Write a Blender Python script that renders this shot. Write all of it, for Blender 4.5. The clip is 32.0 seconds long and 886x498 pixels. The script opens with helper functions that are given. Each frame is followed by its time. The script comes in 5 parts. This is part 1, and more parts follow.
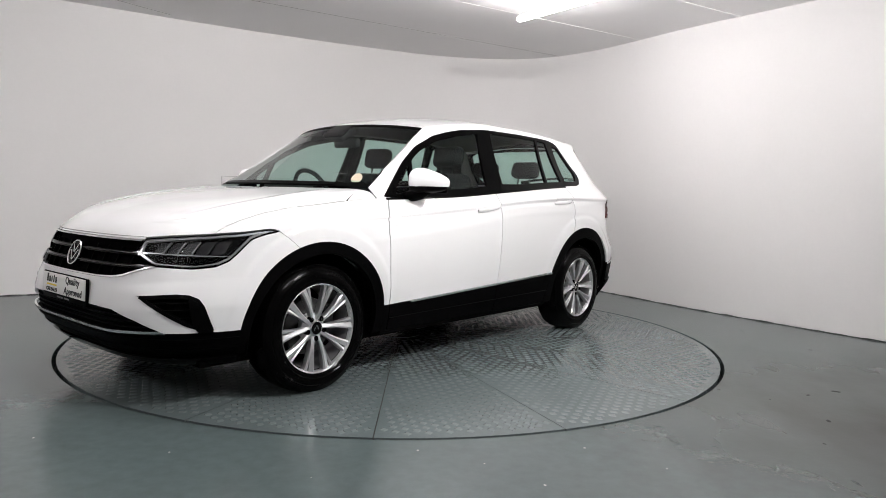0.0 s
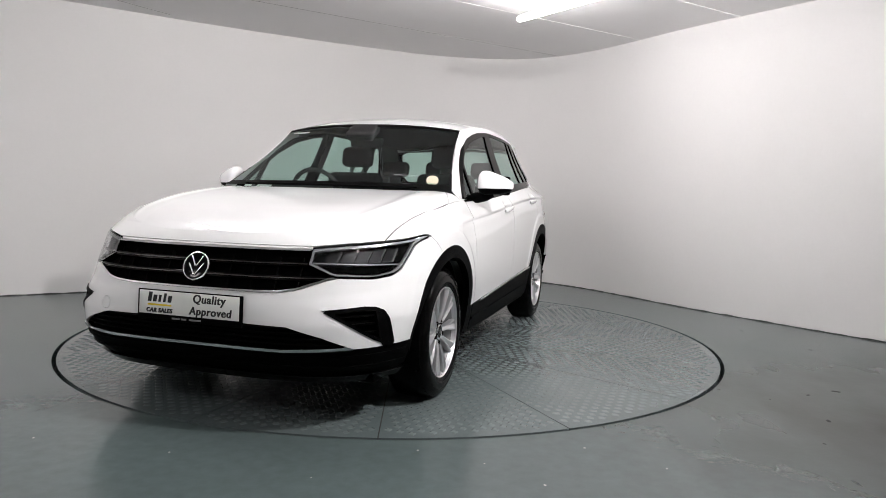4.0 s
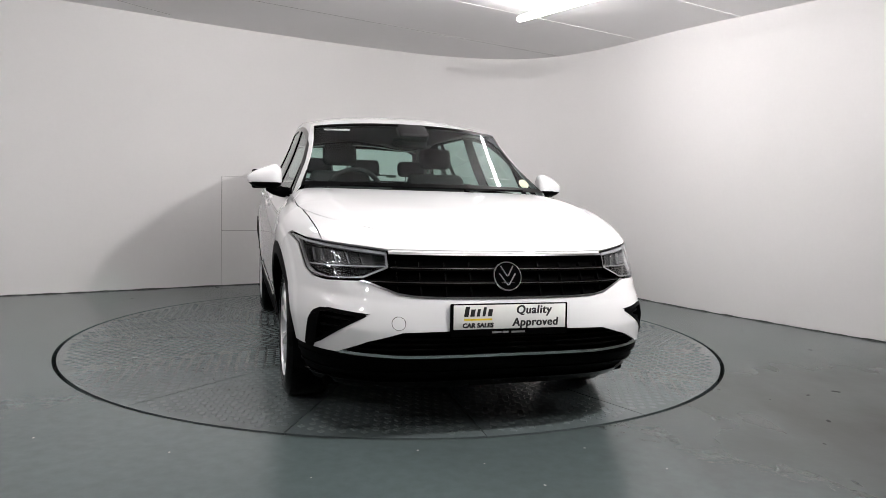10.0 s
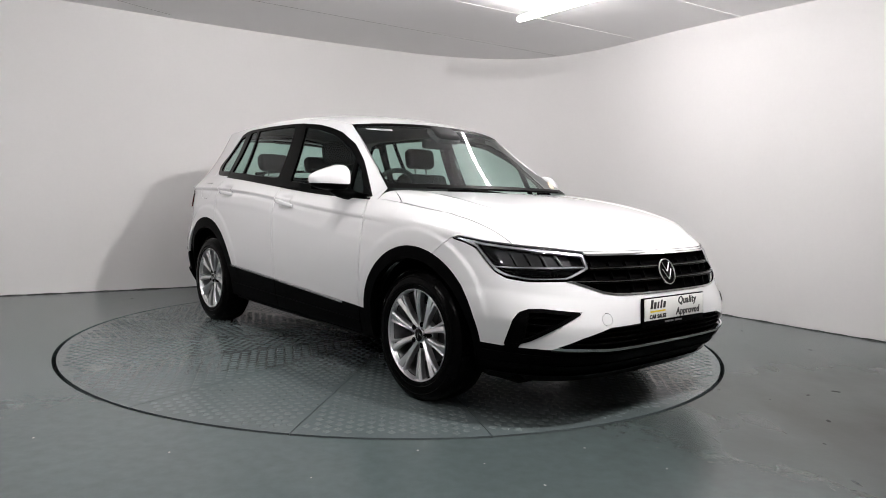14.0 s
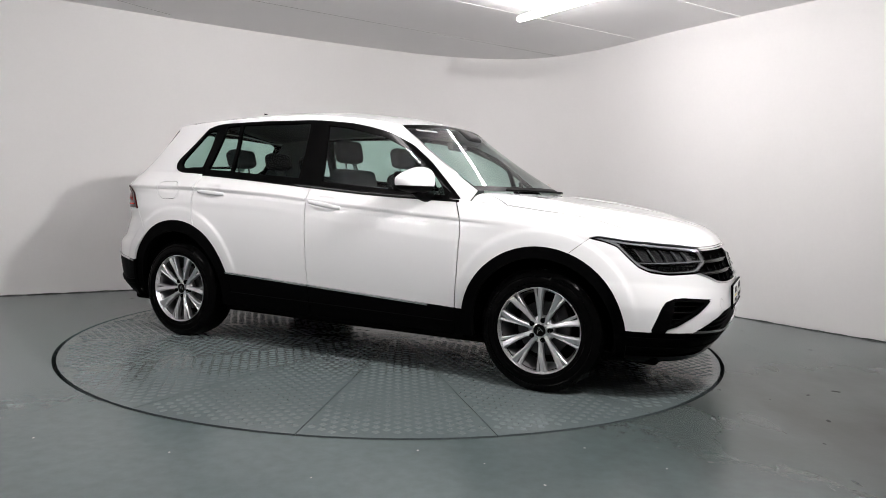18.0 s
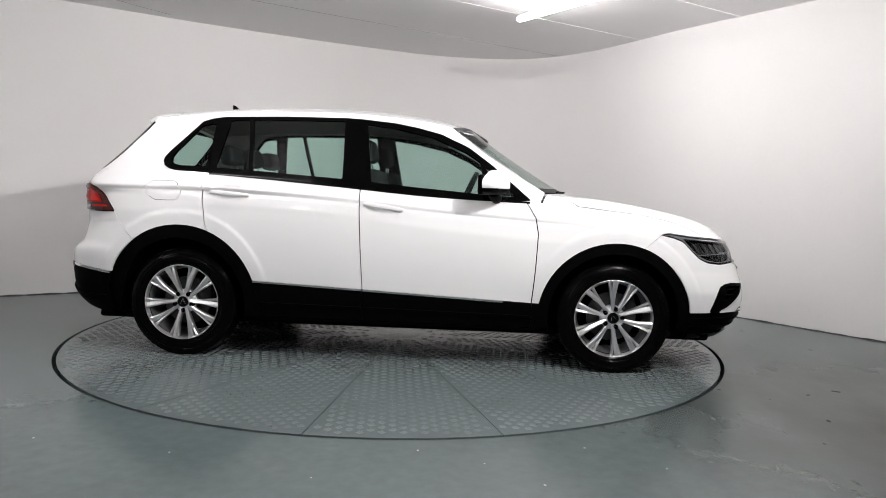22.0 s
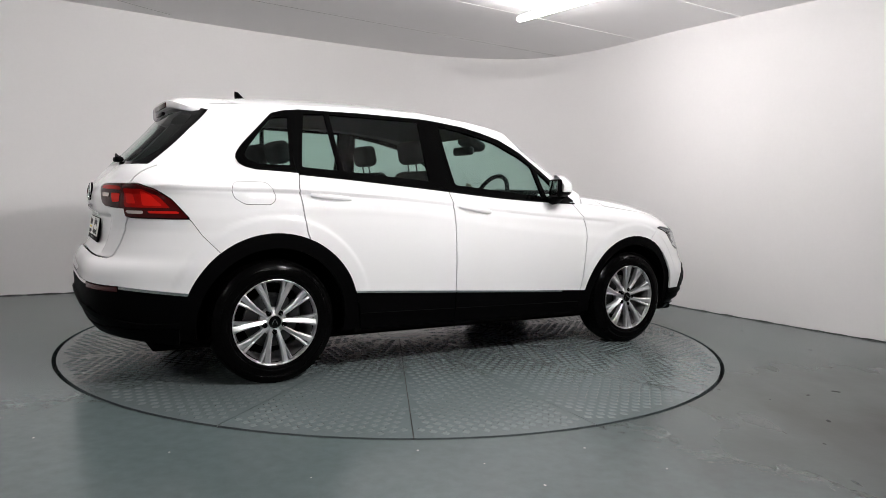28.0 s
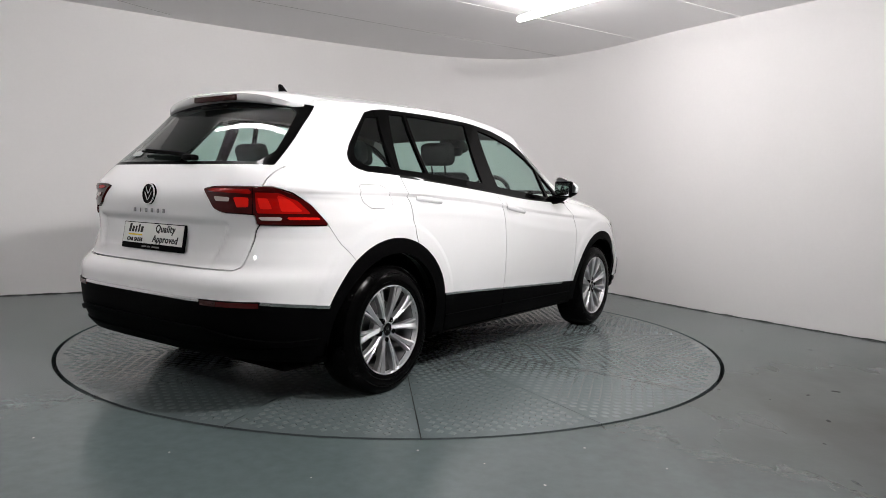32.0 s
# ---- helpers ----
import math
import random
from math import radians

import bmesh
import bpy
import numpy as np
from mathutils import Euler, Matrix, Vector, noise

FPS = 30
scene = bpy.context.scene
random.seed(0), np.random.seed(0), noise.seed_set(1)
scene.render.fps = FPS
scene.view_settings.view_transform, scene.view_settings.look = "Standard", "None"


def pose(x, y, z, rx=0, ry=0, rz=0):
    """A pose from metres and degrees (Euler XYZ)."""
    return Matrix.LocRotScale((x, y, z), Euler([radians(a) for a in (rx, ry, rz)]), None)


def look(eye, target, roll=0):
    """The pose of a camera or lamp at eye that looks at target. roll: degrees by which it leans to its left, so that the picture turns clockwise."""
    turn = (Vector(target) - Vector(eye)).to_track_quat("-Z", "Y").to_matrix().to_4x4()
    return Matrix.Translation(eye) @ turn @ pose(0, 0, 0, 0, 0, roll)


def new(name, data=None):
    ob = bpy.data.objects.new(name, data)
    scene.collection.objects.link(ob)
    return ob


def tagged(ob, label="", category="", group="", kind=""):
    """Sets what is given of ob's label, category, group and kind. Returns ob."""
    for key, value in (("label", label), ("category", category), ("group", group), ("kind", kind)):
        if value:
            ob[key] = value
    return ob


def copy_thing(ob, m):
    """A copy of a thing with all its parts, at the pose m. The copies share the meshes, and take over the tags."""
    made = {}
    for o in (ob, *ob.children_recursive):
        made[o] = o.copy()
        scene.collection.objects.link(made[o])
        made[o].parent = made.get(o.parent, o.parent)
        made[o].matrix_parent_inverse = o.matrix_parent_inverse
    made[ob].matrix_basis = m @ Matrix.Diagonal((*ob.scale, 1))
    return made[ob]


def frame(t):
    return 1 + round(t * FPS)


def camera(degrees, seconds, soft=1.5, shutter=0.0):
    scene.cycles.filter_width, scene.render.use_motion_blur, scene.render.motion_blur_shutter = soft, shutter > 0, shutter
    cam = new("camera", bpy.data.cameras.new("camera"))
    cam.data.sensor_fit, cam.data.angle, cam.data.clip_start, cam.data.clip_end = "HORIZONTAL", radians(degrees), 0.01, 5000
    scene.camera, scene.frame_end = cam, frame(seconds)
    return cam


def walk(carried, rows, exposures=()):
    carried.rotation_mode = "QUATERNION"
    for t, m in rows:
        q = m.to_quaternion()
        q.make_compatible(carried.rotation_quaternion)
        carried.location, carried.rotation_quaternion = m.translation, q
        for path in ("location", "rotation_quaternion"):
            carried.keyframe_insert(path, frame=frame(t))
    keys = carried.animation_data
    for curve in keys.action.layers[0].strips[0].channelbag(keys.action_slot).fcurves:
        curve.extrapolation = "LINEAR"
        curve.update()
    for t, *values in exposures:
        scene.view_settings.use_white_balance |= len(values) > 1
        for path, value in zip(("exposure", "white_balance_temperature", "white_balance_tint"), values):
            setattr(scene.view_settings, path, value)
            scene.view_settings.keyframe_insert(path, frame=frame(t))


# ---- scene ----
# ---- camera: it stands still on a stand in front of the turntable ----
cam = camera(65.18, 32.0, soft=0.5)
EYE = Vector((0.0, -5.196, 1.0495))
AIM = EYE + Vector((0.06087, 0.99521, -0.0765)) * 5
walk(cam, [(0, look(EYE, AIM, 1.674)), (32, look(EYE, AIM, 1.674))], exposures=[(0, 0.03), (6, 0.0), (12, 0.02), (19, 0.06), (25, 0.0), (28, -0.05), (32, -0.11)])


def turn_at(t):
    """Degrees by which the turntable has turned at t seconds."""
    return -134.406 + 5.788 * t + 0.0012 * (t - 16) ** 2


CAR_BASE = Vector((0.083, -0.075, 0.0))      # the car stands a little off the pivot

# ---- light: white tubes and studio lamps under the ceiling, faint grey surroundings ----
world = bpy.data.worlds.new("world")
scene.world = world
world.use_nodes = True
world.node_tree.nodes["Background"].inputs[0].default_value = (0.5, 0.5, 0.5, 1)
world.node_tree.nodes["Background"].inputs[1].default_value = 0.02

# ---- materials ----
def mat(name, base, rough=0.5, metal=0.0, coat=0.0, spec=0.5, grain=0.0, grain_size=60.0, stain=0.0, stain_size=2.0,
        bump=0.0, bump_size=200.0, rough_var=0.0, trans=0.0, ior=1.45, emit=None, power=0.0, space="Object", detail=4.0):
    m = bpy.data.materials.new(name)
    m.use_nodes = True
    nt = m.node_tree
    b = nt.nodes["Principled BSDF"]
    i = b.inputs
    i["Base Color"].default_value = (*base, 1)
    i["Roughness"].default_value = rough
    i["Metallic"].default_value = metal
    i["Coat Weight"].default_value = coat
    i["Coat Roughness"].default_value = 0.03
    i["Specular IOR Level"].default_value = spec
    i["Transmission Weight"].default_value = trans
    i["IOR"].default_value = ior
    if emit:
        i["Emission Color"].default_value = (*emit, 1)
        i["Emission Strength"].default_value = power
    co = nt.nodes.new("ShaderNodeTexCoord").outputs[space]

    def tex(scale, rough_=0.6):
        n = nt.nodes.new("ShaderNodeTexNoise")
        n.inputs["Scale"].default_value, n.inputs["Detail"].default_value, n.inputs["Roughness"].default_value = scale, detail, rough_
        nt.links.new(co, n.inputs["Vector"])
        return n.outputs["Fac"]

    def ramp(src, lo, hi):
        n = nt.nodes.new("ShaderNodeMapRange")
        nt.links.new(src, n.inputs[0])
        n.inputs[1].default_value, n.inputs[2].default_value = 0.18, 0.82
        n.inputs[3].default_value, n.inputs[4].default_value = lo, hi
        return n.outputs[0]

    if grain or stain:
        v = nt.nodes.new("ShaderNodeMath")
        v.operation = "MULTIPLY"
        nt.links.new(ramp(tex(grain_size), 1 - grain, 1 + grain), v.inputs[0])
        nt.links.new(ramp(tex(stain_size), 1 - stain, 1 + stain), v.inputs[1])
        mx = nt.nodes.new("ShaderNodeVectorMath")
        mx.operation = "SCALE"
        mx.inputs[0].default_value = base
        nt.links.new(v.outputs[0], mx.inputs["Scale"])
        nt.links.new(mx.outputs[0], i["Base Color"])
    if rough_var:
        nt.links.new(ramp(tex(stain_size * 3), rough - rough_var, rough + rough_var), i["Roughness"])
    if bump:
        bn = nt.nodes.new("ShaderNodeBump")
        bn.inputs["Strength"].default_value = 1.0
        bn.inputs["Distance"].default_value = bump
        nt.links.new(tex(bump_size), bn.inputs["Height"])
        nt.links.new(bn.outputs[0], i["Normal"])
    return m


WALL = mat("wall_paint", (0.79, 0.777, 0.768), 0.7, grain=0.012, grain_size=35, stain=0.025, stain_size=0.9, bump=0.0012, bump_size=9)
CEIL = mat("ceiling_paint", (0.82, 0.81, 0.81), 0.75, grain=0.01, grain_size=40, stain=0.02, stain_size=0.7, bump=0.0006, bump_size=14)
FLOOR = mat("floor_paint", (0.080, 0.104, 0.104), 0.20, grain=0.13, grain_size=16, stain=0.14, stain_size=0.5, bump=0.0003, bump_size=26, detail=5.0)


def dirty_floor(m):
    """A worn, browner stretch of floor near one wall, streaked with scuffs, that fades out softly."""
    nt = m.node_tree
    b = nt.nodes["Principled BSDF"]
    old = b.inputs["Base Color"].links[0].from_socket
    co = nt.nodes.new("ShaderNodeTexCoord").outputs["Object"]

    def math_node(op, a, c):
        n = nt.nodes.new("ShaderNodeMath")
        n.operation = op
        for k, q in enumerate((a, c)):
            if isinstance(q, (int, float)):
                n.inputs[k].default_value = q
            else:
                nt.links.new(q, n.inputs[k])
        return n.outputs[0]

    def noise(scale, turn, detail):
        mp = nt.nodes.new("ShaderNodeMapping")
        mp.inputs["Scale"].default_value = scale
        mp.inputs["Rotation"].default_value = (0, 0, turn)
        nt.links.new(co, mp.inputs[0])
        n = nt.nodes.new("ShaderNodeTexNoise")
        n.inputs["Scale"].default_value, n.inputs["Detail"].default_value = 1.0, detail
        nt.links.new(mp.outputs[0], n.inputs["Vector"])
        return n.outputs["Fac"]

    ds = nt.nodes.new("ShaderNodeVectorMath")
    ds.operation = "DISTANCE"
    nt.links.new(co, ds.inputs[0])
    ds.inputs[1].default_value = (2.70, -2.10, 0)
    d2 = math_node("POWER", ds.outputs["Value"], 2.0)
    fall = math_node("POWER", 2.718, math_node("MULTIPLY", d2, -0.30))
    streak = math_node("ADD", math_node("MULTIPLY", noise((3.5, 1.2, 1), 1.15, 4.0), 0.9), math_node("MULTIPLY", noise((1.6, 1.6, 1), 0.0, 3.0), 0.9))
    fac = math_node("MULTIPLY", math_node("MULTIPLY", fall, streak), 0.80)
    mix = nt.nodes.new("ShaderNodeMix")
    mix.data_type = "RGBA"
    nt.links.new(fac, mix.inputs[0])
    nt.links.new(old, mix.inputs[6])
    mix.inputs[7].default_value = (0.020, 0.018, 0.014, 1)
    nt.links.new(mix.outputs[2], b.inputs["Base Color"])
    nt.links.new(math_node("ADD", math_node("MULTIPLY", fac, 0.16), 0.2), b.inputs["Roughness"])


dirty_floor(FLOOR)
DISC = mat("tread_plate", (0.094, 0.115, 0.117), 0.20, grain=0.08, grain_size=60, stain=0.14, stain_size=1.0, bump=0.0003, bump_size=60, rough_var=0.05, detail=3.0)
# blotchy with wear; paler than the plate, so glints are put into the colour
TREAD = mat("worn_glint_tread", (0.112, 0.134, 0.136), 0.26, grain=0.12, grain_size=70, stain=0.30, stain_size=1.3, detail=3.0)
GAP = mat("dark_gap", (0.006, 0.006, 0.006), 0.9)
TUBE = mat("tube_glow", (0.9, 0.9, 0.9), 0.3, emit=(1.0, 0.955, 0.965), power=78.0)
FLOOD = mat("flood_glow", (0.9, 0.9, 0.9), 0.3, emit=(1.0, 0.965, 0.965), power=230.0)
SPOT = mat("spot_glow", (0.9, 0.9, 0.9), 0.3, emit=(1.0, 0.965, 0.965), power=1120.0)
FIXT = mat("fixture_enamel", (0.75, 0.75, 0.74), 0.4, grain=0.02)
PAINT = mat("white_paint", (0.73, 0.73, 0.732), 0.6, spec=0.15, coat=1.0, grain=0.006, grain_size=300)
PLASTIC = mat("black_plastic", (0.0014, 0.0014, 0.0015), 0.5, spec=0.022, grain=0.15, grain_size=90, bump=0.0002, bump_size=700)
GLOSS = mat("gloss_black", (0.0012, 0.0012, 0.0012), 0.06, spec=0.055)
LETTER = mat("letter_metal", (0.30, 0.30, 0.31), 0.25, metal=0.9)
FRIT = mat("black_frit", (0.0012, 0.0012, 0.0012), 0.35, spec=0.03)
DARK = mat("dark_liner", (0.0015, 0.0015, 0.0015), 0.95, spec=0.02)
CHROME = mat("chrome", (0.75, 0.75, 0.76), 0.12, metal=1.0)
ALLOY = mat("silver_alloy", (0.66, 0.66, 0.67), 0.30, metal=0.9, grain=0.03, grain_size=200)
ALLOYD = mat("dark_alloy", (0.022, 0.022, 0.023), 0.35, metal=0.5)
TYRE = mat("tyre_rubber", (0.0015, 0.0015, 0.0015), 0.16, spec=0.05, grain=0.2, grain_size=80, bump=0.0001, bump_size=300)
SEAT = mat("seat_cloth", (0.014, 0.014, 0.015), 0.85, spec=0.2, grain=0.2, grain_size=140, bump=0.0006, bump_size=500)
TRIM = mat("cabin_trim", (0.010, 0.010, 0.0105), 0.6, spec=0.3, grain=0.1)
LINING = mat("headlining", (0.055, 0.057, 0.055), 0.9, grain=0.04, grain_size=200)
PILLAR = mat("pillar_lining", (0.15, 0.153, 0.147), 0.85, grain=0.03, grain_size=150)
BARREL = mat("rim_barrel", (0.33, 0.33, 0.333), 0.38, metal=0.85, grain=0.05, grain_size=80)
DISCM = mat("brake_steel", (0.07, 0.07, 0.07), 0.4, metal=0.9, grain=0.1, grain_size=100)


def glass(name, tint, rough=0.0, gloss=0.03):
    """Thin tinted pane: it lets light through in its tint and mirrors by Fresnel."""
    m = bpy.data.materials.new(name)
    m.use_nodes = True
    nt = m.node_tree
    nt.nodes.clear()
    out = nt.nodes.new("ShaderNodeOutputMaterial")
    tr = nt.nodes.new("ShaderNodeBsdfTransparent")
    tr.inputs[0].default_value = (*tint, 1)
    gl = nt.nodes.new("ShaderNodeBsdfGlossy")
    gl.inputs["Roughness"].default_value = rough
    lw = nt.nodes.new("ShaderNodeLayerWeight")
    lw.inputs[0].default_value = 0.5
    pw = nt.nodes.new("ShaderNodeMath")
    pw.operation, pw.inputs[1].default_value = "POWER", 5.0
    nt.links.new(lw.outputs["Facing"], pw.inputs[0])
    ma = nt.nodes.new("ShaderNodeMath")
    ma.operation, ma.inputs[1].default_value, ma.inputs[2].default_value = "MULTIPLY_ADD", 0.9, gloss
    nt.links.new(pw.outputs[0], ma.inputs[0])
    mx = nt.nodes.new("ShaderNodeMixShader")
    nt.links.new(ma.outputs[0], mx.inputs[0])
    nt.links.new(tr.outputs[0], mx.inputs[1])
    nt.links.new(gl.outputs[0], mx.inputs[2])
    nt.links.new(mx.outputs[0], out.inputs[0])
    return m


GLASS = glass("green_tint_glass", (0.66, 0.80, 0.755))
GLASSD = glass("rear_tint_glass", (0.62, 0.77, 0.72))
LENS = glass("clear_lens", (0.92, 0.93, 0.94))


# ---- mesh helpers ----
def empty(name, label="", category="", group=""):
    ob = tagged(new(name), label, category, group)
    ob.empty_display_size = 0.1
    return ob


def link(name, me, material, parent=None, label=""):
    ob = new(name, me)
    if material:
        me.materials.append(material)
    if parent:
        ob.parent = parent
    if label:
        ob["label"] = label
    return ob


def part(name, bm, material, parent=None, label="", smooth=35):
    """Links a bmesh as one mesh object under a thing or a part."""
    me = bpy.data.meshes.new(name)
    bmesh.ops.recalc_face_normals(bm, faces=bm.faces)
    bm.to_mesh(me)
    bm.free()
    if smooth:
        me.shade_smooth()
        me.set_sharp_from_angle(angle=radians(smooth))
    return link(name, me, material, parent, label)


def box_bm(size, at=(0, 0, 0), bevel=0.0, seg=2, turn=None, bm=None):
    bm = bm or bmesh.new()
    m = Matrix.Translation(at) @ (turn.to_4x4() if turn else Matrix()) @ Matrix.Diagonal((*size, 1))
    vs = bmesh.ops.create_cube(bm, size=1, matrix=m)["verts"]
    if bevel:
        es = list({e for v in vs for e in v.link_edges})
        bmesh.ops.bevel(bm, geom=es, offset=bevel, segments=seg, profile=0.5, affect="EDGES")
    return bm


def lathe_bm(profile, n=48, axis="y", closed=False, bm=None):
    """Turns (radius, along) pairs round an axis."""
    bm = bm or bmesh.new()
    rows = []
    for r, a in profile:
        row = []
        for k in range(n):
            c, s = math.cos(2 * math.pi * k / n) * r, math.sin(2 * math.pi * k / n) * r
            row.append(bm.verts.new((c, a, s) if axis == "y" else (c, s, a) if axis == "z" else (a, c, s)))
        rows.append(row)
    pairs = list(zip(rows, rows[1:])) + ([(rows[-1], rows[0])] if closed else [])
    for p, q in pairs:
        for k in range(n):
            bm.faces.new((p[k], p[(k + 1) % n], q[(k + 1) % n], q[k]))
    return bm


def prism_bm(outline, depth, bm=None, m=None):
    """A flat outline (x, z) given thickness along y."""
    bm = bm or bmesh.new()
    m = m or Matrix()
    a = [bm.verts.new(m @ Vector((x, -depth / 2, z))) for x, z in outline]
    b = [bm.verts.new(m @ Vector((x, depth / 2, z))) for x, z in outline]
    n = len(a)
    bm.faces.new(a)
    bm.faces.new(b[::-1])
    for k in range(n):
        bm.faces.new((a[k], b[k], b[(k + 1) % n], a[(k + 1) % n]))
    return bm


def tube_bm(points, radius, n=8, bm=None, caps=True):
    bm = bm or bmesh.new()
    pts = [Vector(q) for q in points]
    rows, side = [], None
    for i, q in enumerate(pts):
        d = (pts[min(i + 1, len(pts) - 1)] - pts[max(i - 1, 0)]).normalized()
        if side is None:
            side = d.orthogonal().normalized()
        side = (side - d * side.dot(d)).normalized()
        up = d.cross(side)
        r = radius[i] if isinstance(radius, (list, tuple)) else radius
        rows.append([bm.verts.new(q + (side * math.cos(2 * math.pi * k / n) + up * math.sin(2 * math.pi * k / n)) * r) for k in range(n)])
    for a, b in zip(rows, rows[1:]):
        for k in range(n):
            bm.faces.new((a[k], a[(k + 1) % n], b[(k + 1) % n], b[k]))
    if caps:
        bm.faces.new(rows[0][::-1])
        bm.faces.new(rows[-1])
    return bm


def curve_through(pts, per=8, closed=False):
    """Catmull-Rom points through pts."""
    p = np.array(pts, float)
    n = len(p)
    out = []
    for i in range(n if closed else n - 1):
        a, b, c, d = (p[(i + k) % n] if closed else p[min(max(i + k, 0), n - 1)] for k in (-1, 0, 1, 2))
        for t in np.arange(per) / per:
            out.append(0.5 * (2 * b + (c - a) * t + (2 * a - 5 * b + 4 * c - d) * t * t + (3 * b - a - 3 * c + d) * t ** 3))
    if not closed:
        out.append(p[-1])
    return np.array(out)


# ---- skins: triangle sheets that are cut along drawn outlines ----
class Skin:
    def __init__(self, v, f, n=None):
        self.v, self.f = np.asarray(v, float), np.asarray(f, int).reshape(-1, 3)
        self.n = n if n is not None else self.normals()

    def normals(self):
        v, f = self.v, self.f
        c = np.cross(v[f[:, 1]] - v[f[:, 0]], v[f[:, 2]] - v[f[:, 0]])
        n = np.zeros_like(v)
        for k in range(3):
            np.add.at(n, f[:, k], c)
        return n / np.maximum(np.linalg.norm(n, axis=1, keepdims=True), 1e-12)

    def tidy(self):
        used = np.unique(self.f)
        back = np.full(len(self.v), -1)
        back[used] = np.arange(len(used))
        return Skin(self.v[used], back[self.f], self.n[used])

    def cut(self, d):
        """The pieces where d < 0 and where d >= 0; d: a value at each corner."""
        v, f, n = self.v, self.f, self.n
        d = np.where(np.abs(d) < 1e-6, 1e-6, d)
        s = d < 0
        k = s[f].sum(1)
        mixed = f[(k == 1) | (k == 2)]
        if not len(mixed):
            return Skin(v, f[k == 3], n).tidy(), Skin(v, f[k == 0], n).tidy()
        sm = s[mixed]
        one = sm.sum(1) == 1
        odd = np.where(one, sm.argmax(1), (~sm).argmax(1))
        r = np.arange(len(mixed))
        a, b, c = mixed[r, odd], mixed[r, (odd + 1) % 3], mixed[r, (odd + 2) % 3]
        e = np.sort(np.concatenate([np.c_[a, b], np.c_[a, c]]), axis=1)
        u, inv = np.unique(e, axis=0, return_inverse=True)
        inv = inv.ravel()
        w = (d[u[:, 0]] / (d[u[:, 0]] - d[u[:, 1]]))[:, None]
        nv = v[u[:, 0]] * (1 - w) + v[u[:, 1]] * w
        nn = n[u[:, 0]] * (1 - w) + n[u[:, 1]] * w
        nn /= np.maximum(np.linalg.norm(nn, axis=1, keepdims=True), 1e-12)
        ab, ac = inv[:len(mixed)] + len(v), inv[len(mixed):] + len(v)
        tip = np.c_[a, ab, ac]
        rest = np.concatenate([np.c_[ab, b, c], np.c_[ab, c, ac]])
        one2 = np.concatenate([one, one])
        v2, n2 = np.concatenate([v, nv]), np.concatenate([n, nn])
        inside = np.concatenate([f[k == 3], tip[one], rest[~one2]])
        outside = np.concatenate([f[k == 0], tip[~one], rest[one2]])
        return Skin(v2, inside, n2).tidy(), Skin(v2, outside, n2).tidy()

    def mirror(self):
        q = np.array([1, -1, 1.0])
        return Skin(self.v * q, self.f[:, ::-1], self.n * q)

    def __add__(self, o):
        return Skin(np.concatenate([self.v, o.v]), np.concatenate([self.f, o.f + len(self.v)]), np.concatenate([self.n, o.n]))

    def moved(self, out):
        """Pushed along its normals."""
        return Skin(self.v + self.n * out, self.f, self.n)

    def edges(self):
        """Directed edges that belong to one triangle alone."""
        e = np.concatenate([self.f[:, [0, 1]], self.f[:, [1, 2]], self.f[:, [2, 0]]])
        key = np.sort(e, axis=1)
        _, inv, cnt = np.unique(key, axis=0, return_inverse=True, return_counts=True)
        return e[cnt[inv.ravel()] == 1]

    def thick(self, t):
        """With its rim folded inwards by t."""
        e = self.edges()
        if not len(e):
            return self
        a, b = self.v[e[:, 0]], self.v[e[:, 1]]
        na, nb = self.n[e[:, 0]], self.n[e[:, 1]]
        c, d = a - na * t, b - nb * t
        out = np.cross(na, b - a)
        out = -out / np.maximum(np.linalg.norm(out, axis=1, keepdims=True), 1e-12)
        m, o = len(e), len(self.v)
        i = np.arange(m)
        v = np.concatenate([a, b, c, d])
        f = np.concatenate([np.c_[i + m, i, i + 2 * m], np.c_[i + m, i + 2 * m, i + 3 * m]]) + o
        n = np.concatenate([out] * 4)
        return Skin(np.concatenate([self.v, v]), np.concatenate([self.f, f]), np.concatenate([self.n, n]))

    def put(self, name, material, parent, label="", t=0.0):
        s = self.thick(t) if t else self
        me = bpy.data.meshes.new(name)
        me.from_pydata(s.v.tolist(), [], s.f.tolist())
        me.update()
        me.shade_smooth()
        me.normals_split_custom_set_from_vertices(s.n.tolist())
        return link(name, me, material, parent, label)


def even(s):
    """The same sheet with slopes of its own, as a pane has, level across the car's middle."""
    s = Skin(s.v, s.f)
    mid = np.abs(s.v[:, 1]) < 1e-4
    s.n[mid, 1] = 0
    s.n /= np.maximum(np.linalg.norm(s.n, axis=1, keepdims=True), 1e-12)
    return s


def grid_skin(p, flip=False):
    """A sheet from an array of points (rows, columns, 3)."""
    r, c = p.shape[:2]
    i = np.arange(r * c).reshape(r, c)
    a, b, d, e = i[:-1, :-1].ravel(), i[:-1, 1:].ravel(), i[1:, 1:].ravel(), i[1:, :-1].ravel()
    f = np.concatenate([np.c_[a, b, d], np.c_[a, d, e]])
    return Skin(p.reshape(-1, 3), f[:, ::-1] if flip else f)


